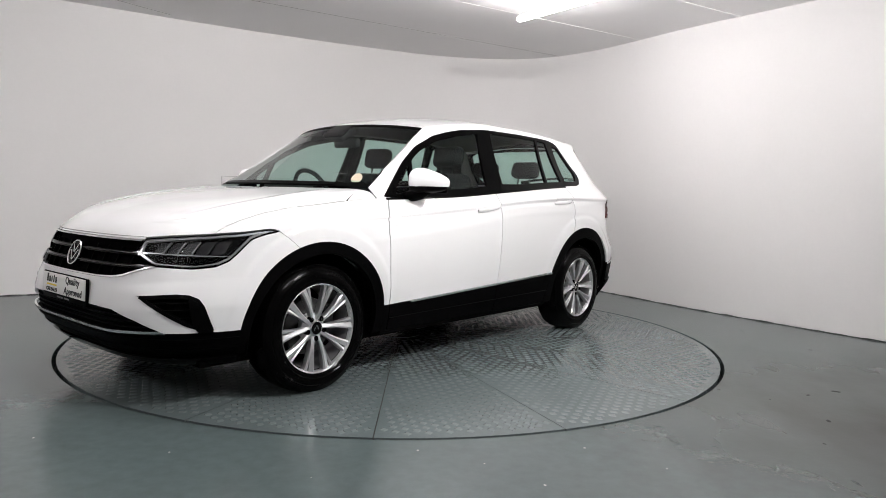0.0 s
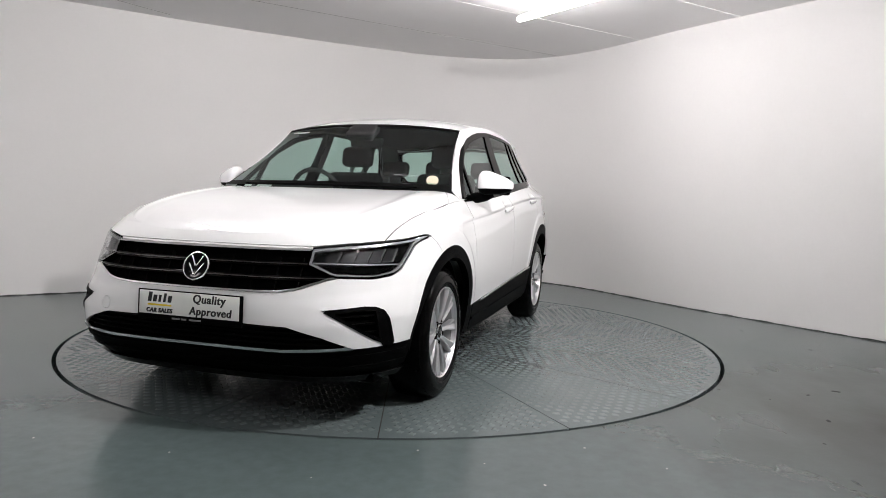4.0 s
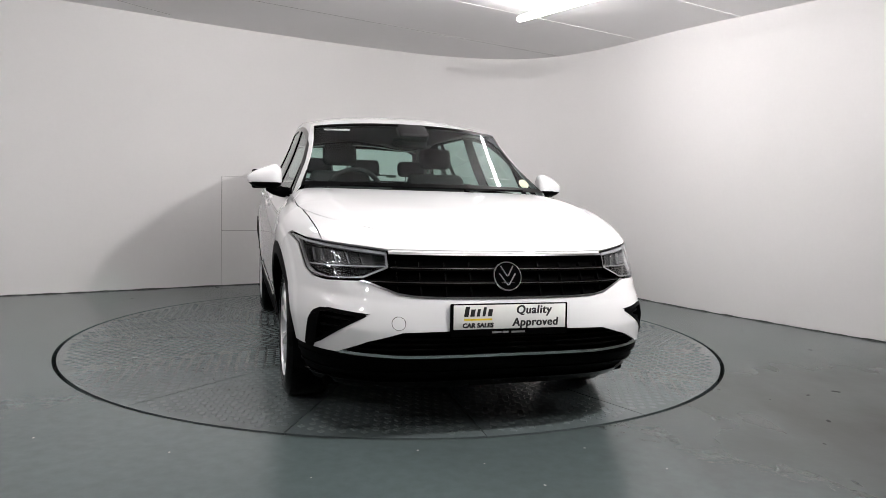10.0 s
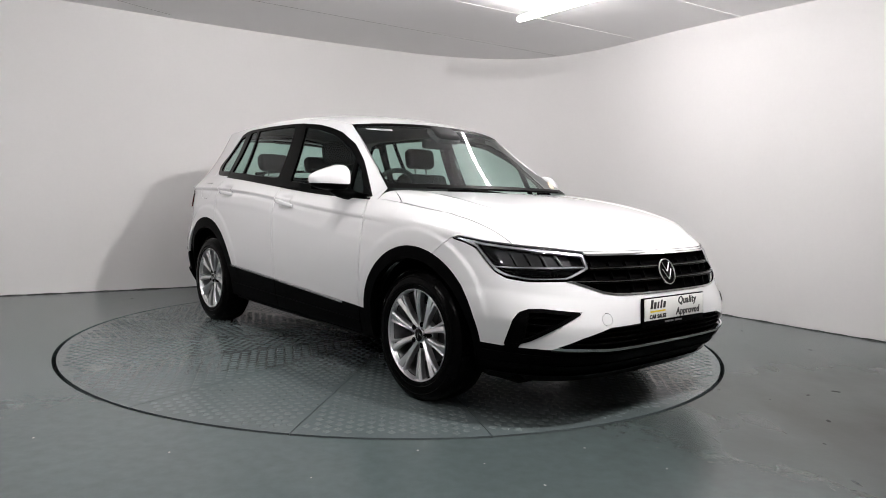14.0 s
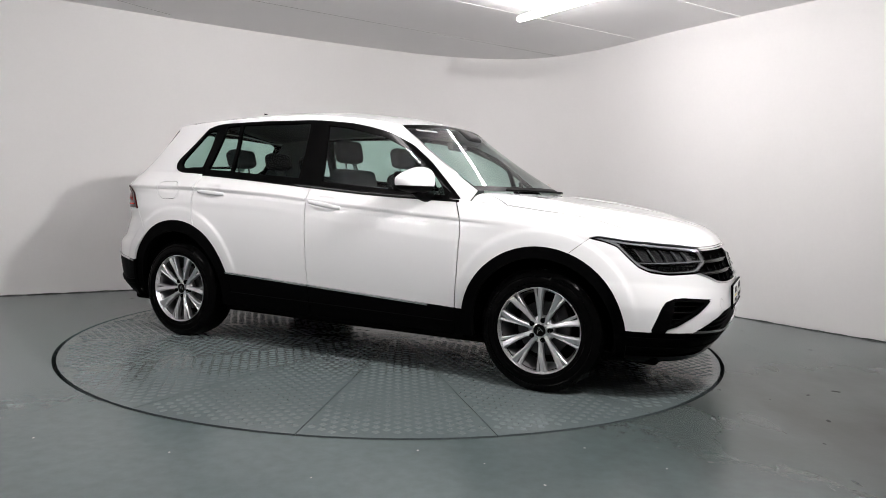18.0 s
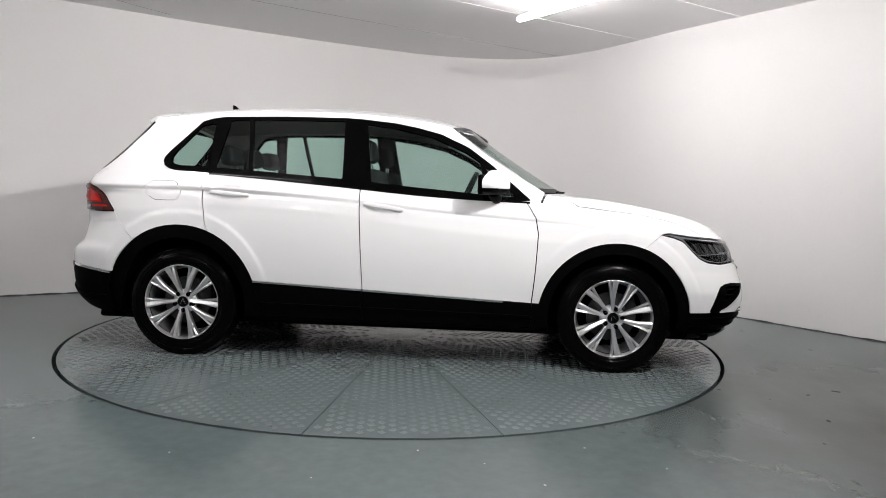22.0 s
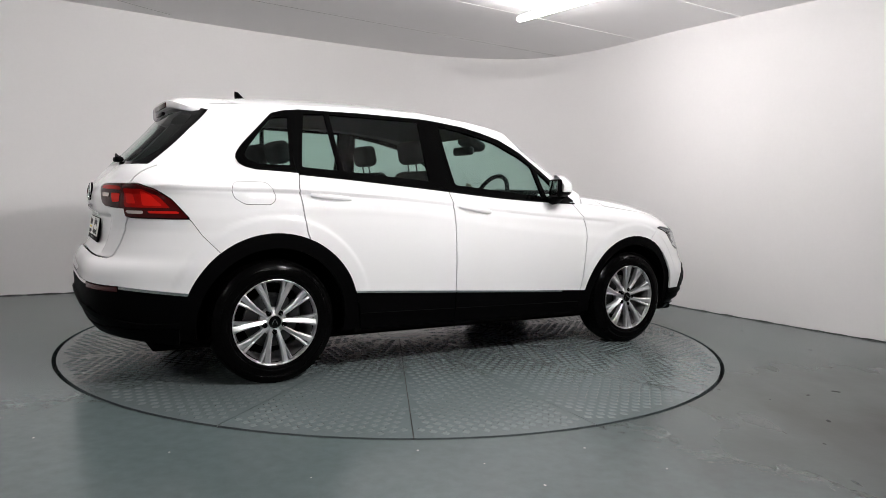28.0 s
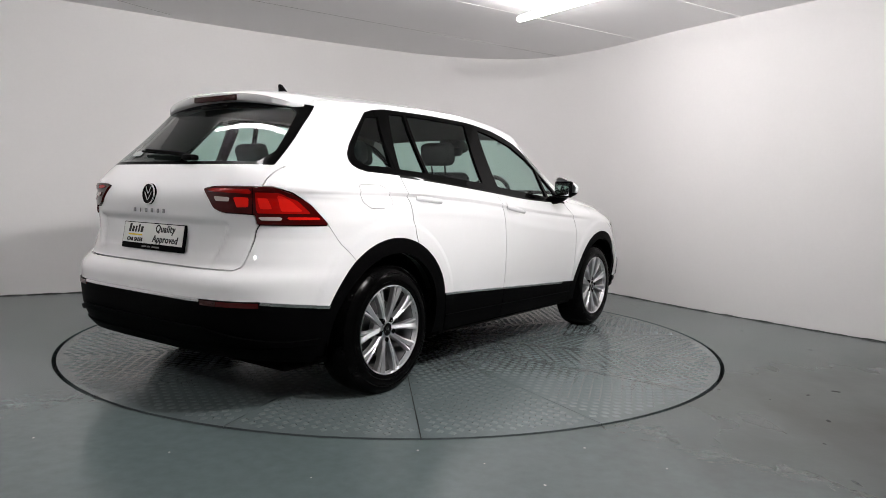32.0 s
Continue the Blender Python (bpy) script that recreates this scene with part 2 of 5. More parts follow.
def poly_d(pts, x, y, r=0.0):
    """Signed distance to a closed outline, negative inside; r rounds its corners."""
    q = np.array(pts, float)
    p = np.c_[x, y]
    best, inside = np.full(len(p), 1e9), np.zeros(len(p), bool)
    for a, b in zip(q, np.roll(q, -1, axis=0)):
        e, w = b - a, p - a
        t = np.clip((w @ e) / (e @ e), 0, 1)
        best = np.minimum(best, ((w - t[:, None] * e) ** 2).sum(1))
        with np.errstate(divide="ignore", invalid="ignore"):
            inside ^= ((a[1] > p[:, 1]) != (b[1] > p[:, 1])) & (p[:, 0] < e[0] * (p[:, 1] - a[1]) / (e[1] if e[1] else 1e-12) + a[0])
    d = np.sqrt(best)
    return np.where(inside, -d, d) - r


def spline(xs, ys):
    """A smooth monotone-ish function through points (Catmull-Rom on uneven steps)."""
    xs, ys = np.array(xs, float), np.array(ys, float)
    if xs[0] > xs[-1]:
        xs, ys = xs[::-1], ys[::-1]
    h = np.diff(xs)
    s = np.diff(ys) / h
    m = np.r_[s[0], (s[:-1] * h[1:] + s[1:] * h[:-1]) / (h[1:] + h[:-1]), s[-1]]

    def f(x):
        x = np.clip(x, xs[0], xs[-1])
        i = np.clip(np.searchsorted(xs, x) - 1, 0, len(h) - 1)
        t = (x - xs[i]) / h[i]
        return ((2 * t ** 3 - 3 * t * t + 1) * ys[i] + (t ** 3 - 2 * t * t + t) * h[i] * m[i]
                + (3 * t * t - 2 * t ** 3) * ys[i + 1] + (t ** 3 - t * t) * h[i] * m[i + 1])
    return f


# ---- the room: one bent white wall, painted floor with a round pit, flat ceiling ----
CEIL_Z = 2.775
PLAN = curve_through([(-5.9, -3.2), (-5.75, -1.4), (-4.85, 0.6), (-4.2, 1.08), (-3.69, 1.42), (-3.25, 1.67), (-2.72, 1.98), (-1.95, 2.45), (-0.65, 3.12),
                      (0.3, 3.5), (1.0, 3.6), (1.5, 3.5), (1.88, 3.24), (2.2, 2.83), (2.45, 2.36), (2.83, 1.58), (3.18, 0.98),
                      (3.5, 0.46), (3.83, -0.04), (4.6, -1.2), (5.1, -2.4), (5.2, -4.2), (5.0, -7.4), (-5.6, -7.4)], per=8, closed=True)
DISC_R = 2.268
PIT_R = 2.292


def build_room():
    n = len(PLAN)
    nxt, prv = np.roll(PLAN, -1, axis=0), np.roll(PLAN, 1, axis=0)
    tan = nxt - prv
    tan /= np.linalg.norm(tan, axis=1, keepdims=True)
    out = PLAN + np.c_[-tan[:, 1], tan[:, 0]] * 0.16          # the plan runs clockwise: outside is to its left
    bm = bmesh.new()
    rings = [[bm.verts.new((x, y, z)) for x, y in ring] for ring, z in ((PLAN, 0.0), (PLAN, CEIL_Z), (out, CEIL_Z), (out, 0.0))]
    for k in range(n):
        j = (k + 1) % n
        for a, b in ((0, 1), (1, 2), (2, 3), (3, 0)):
            bm.faces.new((rings[a][k], rings[a][j], rings[b][j], rings[b][k]))
    wall = part("wall_studio", bm, WALL, smooth=40)
    tagged(wall, "white painted plaster wall, curved, with faint scuffs", "wall", kind="structure")
    # floor with a round opening, out to the wall's back
    bm = bmesh.new()
    m = 144
    inner = [bm.verts.new((PIT_R * math.cos(2 * math.pi * k / m), PIT_R * math.sin(2 * math.pi * k / m), 0)) for k in range(m)]
    low = [bm.verts.new((v.co.x, v.co.y, -0.12)) for v in inner]
    outer = []
    for k in range(m):
        a = 2 * math.pi * k / m
        d = np.array([math.cos(a), math.sin(a)])
        best = 9.0
        for p, q in zip(out, np.roll(out, -1, axis=0)):
            e = q - p
            den = d[0] * e[1] - d[1] * e[0]
            if abs(den) > 1e-9:
                s = (p[0] * e[1] - p[1] * e[0]) / den
                u = (p[0] * d[1] - p[1] * d[0]) / den
                if s > 0 and -1e-6 <= u <= 1 + 1e-6:
                    best = min(best, s) if best < 9 else s
        outer.append(bm.verts.new((d[0] * best, d[1] * best, 0)))
    for k in range(m):
        j = (k + 1) % m
        bm.faces.new((inner[k], inner[j], outer[j], outer[k]))
        bm.faces.new((inner[k], low[k], low[j], inner[j]))
    floor = part("floor", bm, FLOOR, smooth=0)
    tagged(floor, "grey-green painted concrete floor, worn and stained", "floor", kind="structure")
    bm = bmesh.new()
    bmesh.ops.create_circle(bm, cap_ends=True, segments=96, radius=2.4, matrix=Matrix.Translation((0, 0, -0.1)))
    tagged(part("turntable_pit", bm, GAP, smooth=0), "dark pit under the turntable", "pit", kind="structure")
    # ceiling slab
    bm = bmesh.new()
    a = [bm.verts.new((x, y, CEIL_Z + 0.0005)) for x, y in out]
    b = [bm.verts.new((x, y, CEIL_Z + 0.2)) for x, y in out]
    bm.faces.new(a)
    bm.faces.new(b[::-1])
    for k in range(n):
        bm.faces.new((a[k], a[(k + 1) % n], b[(k + 1) % n], b[k]))
    tagged(part("ceiling", bm, CEIL, smooth=0), "flat off-white panelled ceiling", "ceiling", kind="structure")


build_room()


def tube_light(at, along, length=1.5, name="tube_light"):
    """A batten with one bare tube, hung on two clips under the ceiling."""
    a = math.atan2(along[1], along[0])
    root = empty(name, "bare white fluorescent tube on a slim batten, switched on", "ceiling light", "ceiling tubes")
    root.matrix_basis = Matrix.Translation(at) @ pose(0, 0, 0, 0, 0, math.degrees(a))
    part("batten", box_bm((length - 0.16, 0.026, 0.012), (0, 0, 0.030), 0.004), FIXT, root)
    for s in (-1, 1):
        part("clip", box_bm((0.035, 0.035, 0.012), (s * length * 0.36, 0, 0.042), 0.003), FIXT, root)
        part("hanger", box_bm((0.022, 0.016, 0.10), (s * length * 0.36, 0, 0.096), 0.003), FIXT, root)
    prof = [(0.001, 0), (0.012, 0.002), (0.020, 0.008), (0.025, 0.018), (0.0265, 0.03)]
    bm = lathe_bm([(r, a - length / 2) for r, a in prof] + [(r, length / 2 - a) for r, a in prof[::-1]], 16, "x")
    part("tube", bm, TUBE, root, "glowing white tube")
    return root


TUBE_Z = CEIL_Z - 0.145      # axis of the tubes
ALONG = Vector((0.527, -0.850))
# the third tube is an unseen addition that brightens the left wall
for at, way in (((1.385, 0.41), ALONG), ((-1.58, -1.23), Vector((0.68, -0.73))), ((-4.40, -3.11), ALONG)):
    tube_light((*at, TUBE_Z), way)


def floodlight(at, aim, material, wide=0.30, high=0.30):
    """A flat studio lamp in a ribbed housing, held by a fork on a rod under the ceiling."""
    root = empty("floodlight", "small flat white studio floodlight on a ceiling rod, switched on", "studio light", "studio lights")
    m = look(at, aim)
    root.matrix_basis = Matrix.Translation(at)
    turn = m.to_3x3().to_4x4()

    def piece(name, size, off, material, label=""):
        bm = box_bm(size, off, min(size) * 0.25)
        bm.transform(turn)
        return part(name, bm, material, root, label)
    piece("housing", (wide + 0.05, high + 0.05, 0.05), (0, 0, 0.034), PLASTIC, "black ribbed housing")
    piece("lamp_panel", (wide, high, 0.006), (0, 0, 0.004), material, "glowing white panel")
    for k in range(6):
        piece("cooling_fin", (0.008, high, 0.04), (-wide * 0.4 + wide * 0.16 * k, 0, 0.075), PLASTIC)
    for sx in (-1, 1):
        piece("fork", (0.008, 0.03, 0.16), (sx * (wide / 2 + 0.035), 0, 0.09), FIXT)
    piece("crossbar", (wide + 0.08, 0.03, 0.008), (0, 0, 0.17), FIXT)
    back = turn @ Vector((0, 0, 0.17))
    part("rod", tube_bm([back, (back.x, back.y, CEIL_Z - at[2])], 0.012, 10), FIXT, root)
    return root


floodlight((1.74, -2.90, 2.66), (-2.8, 0.8, 0.9), SPOT, 0.17, 0.17)
floodlight((1.00, -3.60, 2.52), (-1.6, -0.3, 0.7), FLOOD, 0.14, 0.16)
floodlight((4.12, -0.95, 2.22), (-1.6, 1.0, 0.9), FLOOD, 0.15, 0.15)
floodlight((-2.2, -4.9, 2.50), (-0.8, 0.4, 0.8), FLOOD, 0.16, 0.13)


# ---- turntable: sixteen tread-plate sectors on a round deck ----
def build_turntable():
    root = empty("turntable", "round grey-green tread-plate turntable flush with the floor", "turntable")
    part("rim", lathe_bm([(DISC_R - 0.003, -0.09), (DISC_R - 0.003, -0.016), (DISC_R - 0.012, -0.014), (DISC_R - 0.012, -0.09)], 144, "z"), DISC, root, "thin steel edge ring")
    part("deck", lathe_bm([(0.001, -0.012), (DISC_R - 0.01, -0.012), (DISC_R - 0.01, -0.08), (0.001, -0.08)], 96, "z"), GAP, root)
    step = 22.5
    for k in range(16):
        a0, a1 = radians(-0.5 * step + 0.04), radians(0.5 * step - 0.04)
        bm = bmesh.new()
        top, low = [], []
        for r in (0.16, DISC_R):
            off = 0.0012 / r
            for q in range(7) if r > 1 else range(2):
                a = a0 + off + (a1 - a0 - 2 * off) * q / (6 if r > 1 else 1)
                top.append((r * math.cos(a), r * math.sin(a)))
        loop = top[:2][::-1] + top[2:]
        tv = [bm.verts.new((x, y, 0)) for x, y in loop]
        lv = [bm.verts.new((x, y, -0.01)) for x, y in loop]
        bm.faces.new(tv)
        bm.faces.new(lv[::-1])
        for i in range(len(loop)):
            bm.faces.new((tv[i], lv[i], lv[(i + 1) % len(loop)], tv[(i + 1) % len(loop)]))
        # raised diamond pads in staggered rows, set square to this sheet
        px, py = 0.094, 0.048
        bars = bmesh.new()
        for ix in range(-1, 56):
            for iy in range(-10, 11):
                x, y = (ix + 0.5 * (iy % 2)) * px * 0.5 * 2 ** 0.5, iy * py
                if not (0.2 < math.hypot(x, y) < DISC_R - 0.045) or abs(y) > x * math.tan(radians(step / 2)) - 0.026 or x <= 0:
                    continue
                low_ = [bars.verts.new((x + u, y + w, 0.0002)) for u, w in ((-0.027, 0), (-0.007, -0.0185), (0.007, -0.0185), (0.027, 0), (0.007, 0.0185), (-0.007, 0.0185))]
                high = [bars.verts.new((x + (v.co.x - x) * 0.72, y + (v.co.y - y) * 0.72, 0.0021)) for v in low_]
                bars.faces.new(high)
                for q in range(6):
                    bars.faces.new((low_[q], low_[(q + 1) % 6], high[(q + 1) % 6], high[q]))
        me = bpy.data.meshes.new("sector")
        bm.to_mesh(me)
        bm.free()
        ob = link("sector", me, DISC, root)
        ob.matrix_basis = pose(0, 0, 0, 0, 0, 266.6 + step * (k + 0.5))
        me = bpy.data.meshes.new("tread_pattern")
        bars.to_mesh(me)
        bars.free()
        tagged(link("tread_pattern", me, TREAD, ob, "worn raised tread pads, toned paler for their glints"), kind="stuff")
    part("hub_plate", lathe_bm([(0.001, 0.002), (0.155, 0.002), (0.155, -0.01), (0.001, -0.01)], 48, "z"), DISC, root)
    return root


turntable = build_turntable()


# ---- the car's skin: x forward, y to its left, z up, standing on z = 0 ----
AX = 1.34                    # half the wheelbase
HUB_Z, TYRE_R = 0.338, 0.346
front_x = spline([0.14, 0.17, 0.20, 0.23, 0.27, 0.31, 0.35, 0.42, 0.52, 0.60, 0.66, 0.72, 0.78, 0.83, 0.88], [2.03, 2.065, 2.10, 2.135, 2.175, 2.21, 2.236, 2.25, 2.252, 2.243, 2.225, 2.20, 2.17, 2.14, 2.10])
rear_x = spline([0.18, 0.24, 0.30, 0.38, 0.48, 0.57, 0.625, 0.66, 0.685, 0.74, 0.86, 0.93, 1.02, 1.10, 1.18], [2.02, 2.12, 2.18, 2.225, 2.24, 2.24, 2.234, 2.214, 2.184, 2.165, 2.16, 2.165, 2.160, 2.105, 2.035])
side_y = spline([0.18, 0.24, 0.32, 0.42, 0.50, 0.62, 0.74, 0.86, 0.93, 0.965, 0.985, 1.02, 1.07, 1.18], [0.82, 0.85, 0.872, 0.888, 0.899, 0.909, 0.912, 0.908, 0.903, 0.902, 0.898, 0.882, 0.858, 0.812])
# height of the upper edge of the lower body: along the bonnet's edge, then the window line
edge_z = spline([2.12, 2.0, 1.85, 1.6, 1.3, 1.0, 0.85, 0.75, 0.2, -0.39, -1.0, -1.4, -1.7, -2.1], [0.862, 0.893, 0.922, 0.955, 0.985, 1.015, 1.025, 1.028, 1.05, 1.095, 1.14, 1.16, 1.165, 1.165])
crease_z = spline([1.3, 0.85, 0.3, -0.19, -0.41, -0.85, -1.24, -1.73, -2.2], [0.905, 0.925, 0.960, 1.000, 1.018, 1.042, 1.055, 1.058, 1.055])
belt_y = spline([1.25, 0.85, 0.5, 0.2, -0.39, -1.0, -1.3, -1.6, -2.1], [0.805, 0.812, 0.815, 0.820, 0.825, 0.812, 0.792, 0.757, 0.74])
hood_c = spline([2.13, 2.06, 1.95, 1.8, 1.6, 1.4, 1.2, 1.0], [0.868, 0.906, 0.940, 0.972, 1.005, 1.035, 1.062, 1.085])
roof_y = spline([0.45, 0.32, 0.1, -0.3, -0.8, -1.3, -1.75], [0.612, 0.627, 0.634, 0.637, 0.636, 0.616, 0.585])
roof_z = spline([0.45, 0.33, 0.2, 0.0, -0.3, -0.7, -1.0, -1.3, -1.75], [1.45, 1.480, 1.508, 1.534, 1.557, 1.560, 1.551, 1.536, 1.498])
roof_c = spline([0.45, 0.3, 0.1, -0.2, -0.6, -1.0, -1.4, -1.75], [1.510, 1.552, 1.588, 1.621, 1.637, 1.631, 1.607, 1.570])


def hood_half(x):
    """Half width of the bonnet's outer edge."""
    return np.interp(x, [0.85, 1.1, 1.4, 1.7, 1.83, 1.95, 2.13], [0.812, 0.814, 0.825, 0.80, 0.775, 0.74, 0.70])


def roof_front_x(u):
    return 0.43 - 0.115 * np.abs(u) ** 2.4


def roof_back_x(u):
    return -1.70 + 0.07 * np.abs(u) ** 5


def lower_half(ns=420, nv=84):
    """The left half of the body below the bonnet and the windows, from the nose round to the tail."""
    nf = int(ns * 0.30)

    def bow(m):
        """A quarter of a squared circle in even steps."""
        f = np.linspace(0, math.pi / 2, 4000)
        cx, sy = np.cos(f) ** (2 / m), np.sin(f) ** (2 / m)
        arc = np.r_[0, np.cumsum(np.hypot(np.diff(cx) * 1.05, np.diff(sy) * 0.9))]
        a = np.interp(np.linspace(0, arc[-1], nf), arc, f)
        fx, fy = np.cos(a) ** (2 / m), np.sin(a) ** (2 / m)
        fx[-1], fy[0] = 0, 0
        return fx, fy

    mid = np.linspace(0, 1, ns - 2 * nf + 2)[1:-1]
    x0, x1 = 1.15, -1.15
    rows = []
    kx = np.r_[np.ones(nf), np.zeros(len(mid)), -np.ones(nf)]
    tops = None
    for v in np.linspace(0, 1, nv):
        zz = 0.16 + 0.8 * v
        (fx, fy), (gx, gy) = bow(np.interp(zz, [0.16, 0.3, 0.5, 0.62, 0.75], [3.3, 4.1, 3.9, 3.25, 3.05])), bow(np.interp(zz, [0.16, 0.3, 0.55, 0.7, 0.85, 0.96], [3.4, 4.4, 4.4, 3.7, 3.8, 6.5]))
        px = np.r_[fx, mid, gx[::-1]]
        py = np.r_[fy, np.ones(len(mid)), gy[::-1]]
        if tops is None:
            tops, z = True, np.full(ns, 0.16)
        else:
            xx = np.where(kx > 0, x0 + (2.12 - x0) * px, np.where(kx < 0, x1 + (-2.12 - x1) * px, x0 + (x1 - x0) * px))
            tz = edge_z(xx)
            cz = np.minimum(crease_z(xx), tz - 0.02)
            vc = round(0.90 * (nv - 1)) / (nv - 1)          # one row runs along the crease
            z = 0.16 + (cz - 0.16) * v / vc if v <= vc + 1e-9 else cz + (tz - cz) * (v - vc) / (1 - vc)
        xe = np.where(kx > 0, front_x(z), -rear_x(z))
        x = np.where(kx > 0, x0 + (xe - x0) * px, np.where(kx < 0, x1 + (xe - x1) * px, x0 + (x1 - x0) * px))
        w = side_y(z)
        top = edge_z(x)
        roll = np.clip(1 - (top - z) / 0.10, 0, 1)
        target = np.where(x > 0.8, hood_half(np.clip(x, 0.85, 2.1)), belt_y(x))
        plain = w + np.minimum(0, target - w) * roll ** 2.2
        # shoulder crease under the windows
        zc = crease_z(x)
        yc = 0.887 - 0.012 * np.clip((-1.1 - x) / 0.5, 0, 1)
        soft = 1 - 0.75 * np.clip((-1.1 - x) / 0.4, 0, 1)
        below = np.minimum(w, yc - 0.001 + 0.22 * np.clip(zc - z - 0.014, 0, None)) - 0.006 * soft * np.exp(-((zc - z - 0.014) / 0.012) ** 2)
        above = yc + (belt_y(x) - yc) * np.clip((z - zc) / np.maximum(top - zc, 0.02), 0, 1)
        mix = np.clip((1.15 - x) / 0.3, 0, 1) * np.clip((x + 2.2) / 0.3, 0, 1)
        w = plain + (np.where(z > zc - 1e-4, above, below) - plain) * mix
        # hollows behind the door handles
        for hx, hz in ((-0.09, 0.972), (-1.04, 1.026)):
            w = w - 0.017 * np.exp(-((x - hx) / 0.072) ** 4 - ((z - hz - 0.014) / 0.034) ** 4)
        # arches swell a little
        for ax in (AX, -AX):
            g = np.exp(-((np.hypot(x - ax, z - 0.36) - 0.47) / 0.10) ** 2) * np.clip((z - 0.3) / 0.2, 0, 1)
            r = np.clip(((0.535 if ax > 0 else 0.565) - np.hypot(x - ax, z - 0.36)) / 0.022, 0, 1)
            w = w + 0.003 * g + 0.007 * r * r * (3 - 2 * r) * np.clip((z - 0.4) / 0.2, 0, 1) * np.clip((0.97 - z) / 0.06, 0, 1)
        # shallow number-plate field in the tail
        x = x + np.where(kx < 0, 0.022 * np.clip((0.56 - 0.35 * np.clip(0.9 - z, 0, 1) - np.abs(w * py)) / 0.03, 0, 1) * np.clip((0.905 - z) / 0.012, 0, 1) * np.clip((z - 0.70) / 0.05, 0, 1), 0)
        rows.append(np.c_[x, w * py, z])
    return grid_skin(np.array(rows))


def hood_sheet(top, nu=70, nv=90):
    """The bonnet, stretched between the body's upper edge (top: points from the nose back), the windscreen's foot and its crown line."""
    k = int(np.argmin(np.abs(top[:, 0] - 1.83) + (top[:, 1] < 0.5) * 9))
    j = int(np.argmin(np.abs(top[:, 0] - 0.885) + (top[:, 1] < 0.5) * 9))
    u, v = np.linspace(0, 0.989, nu), np.linspace(0, 1, nv)

    def along(c, n):
        s = np.r_[0, np.cumsum(np.linalg.norm(np.diff(c, axis=0), axis=1))]
        q = np.linspace(0, s[-1], n)
        return np.c_[[np.interp(q, s, c[:, i]) for i in range(3)]].T
    front, side = along(top[:k + 1], nu), along(top[k:j + 1][::-1], nv)
    bx = 1.094 + (side[0, 0] - 1.094) * u ** 2
    back = np.c_[bx, side[0, 1] * u, 1.085 + (side[0, 2] - 1.085) * u ** 24]
    cx = 1.09 + (front[0, 0] - 1.09) * v
    mid = np.c_[cx, 0 * v, hood_c(cx) + (front[0, 2] - hood_c(front[0, 0])) * v ** 6]
    U, V = np.meshgrid(u, v)
    out = np.zeros((nv, nu, 3))
    for i in range(3):
        hu, hv = (U, V) if i < 2 else (U ** (2.7 + 18 * (1 - V) ** 3), V ** 1.0)
        out[:, :, i] = ((1 - hu) * mid[:, i][:, None] + hu * side[:, i][:, None] + (1 - hv) * back[:, i][None] + hv * front[:, i][None]
                        - ((1 - hu) * (1 - hv) * back[0, i] + hu * (1 - hv) * back[-1, i] + (1 - hu) * hv * front[0, i] + hu * hv * front[-1, i]))
    out[:, :, 2] += 0.008 * np.exp(-((U - 0.78) / 0.045) ** 2) * np.sin(np.pi * np.clip(V * 0.9 + 0.05, 0, 1))
    half = grid_skin(out)
    return half if (half.n[:, 2].mean() > 0) else grid_skin(out, True)


def roof_point(u, x):
    y = u * roof_y(x)
    return np.c_[x, y, roof_z(x) + (roof_c(x) - roof_z(x)) * (1 - np.abs(u) ** 2.3)]


def roof_sheet(nu=60, nv=90):
    u = np.linspace(-1, 1, 2 * nu + 1)
    return grid_skin(np.array([roof_point(u, roof_back_x(u) + (roof_front_x(u) - roof_back_x(u)) * v) for v in np.linspace(0, 1, nv)]), True)


CAB_COLS = (90, 14, 200, 60)


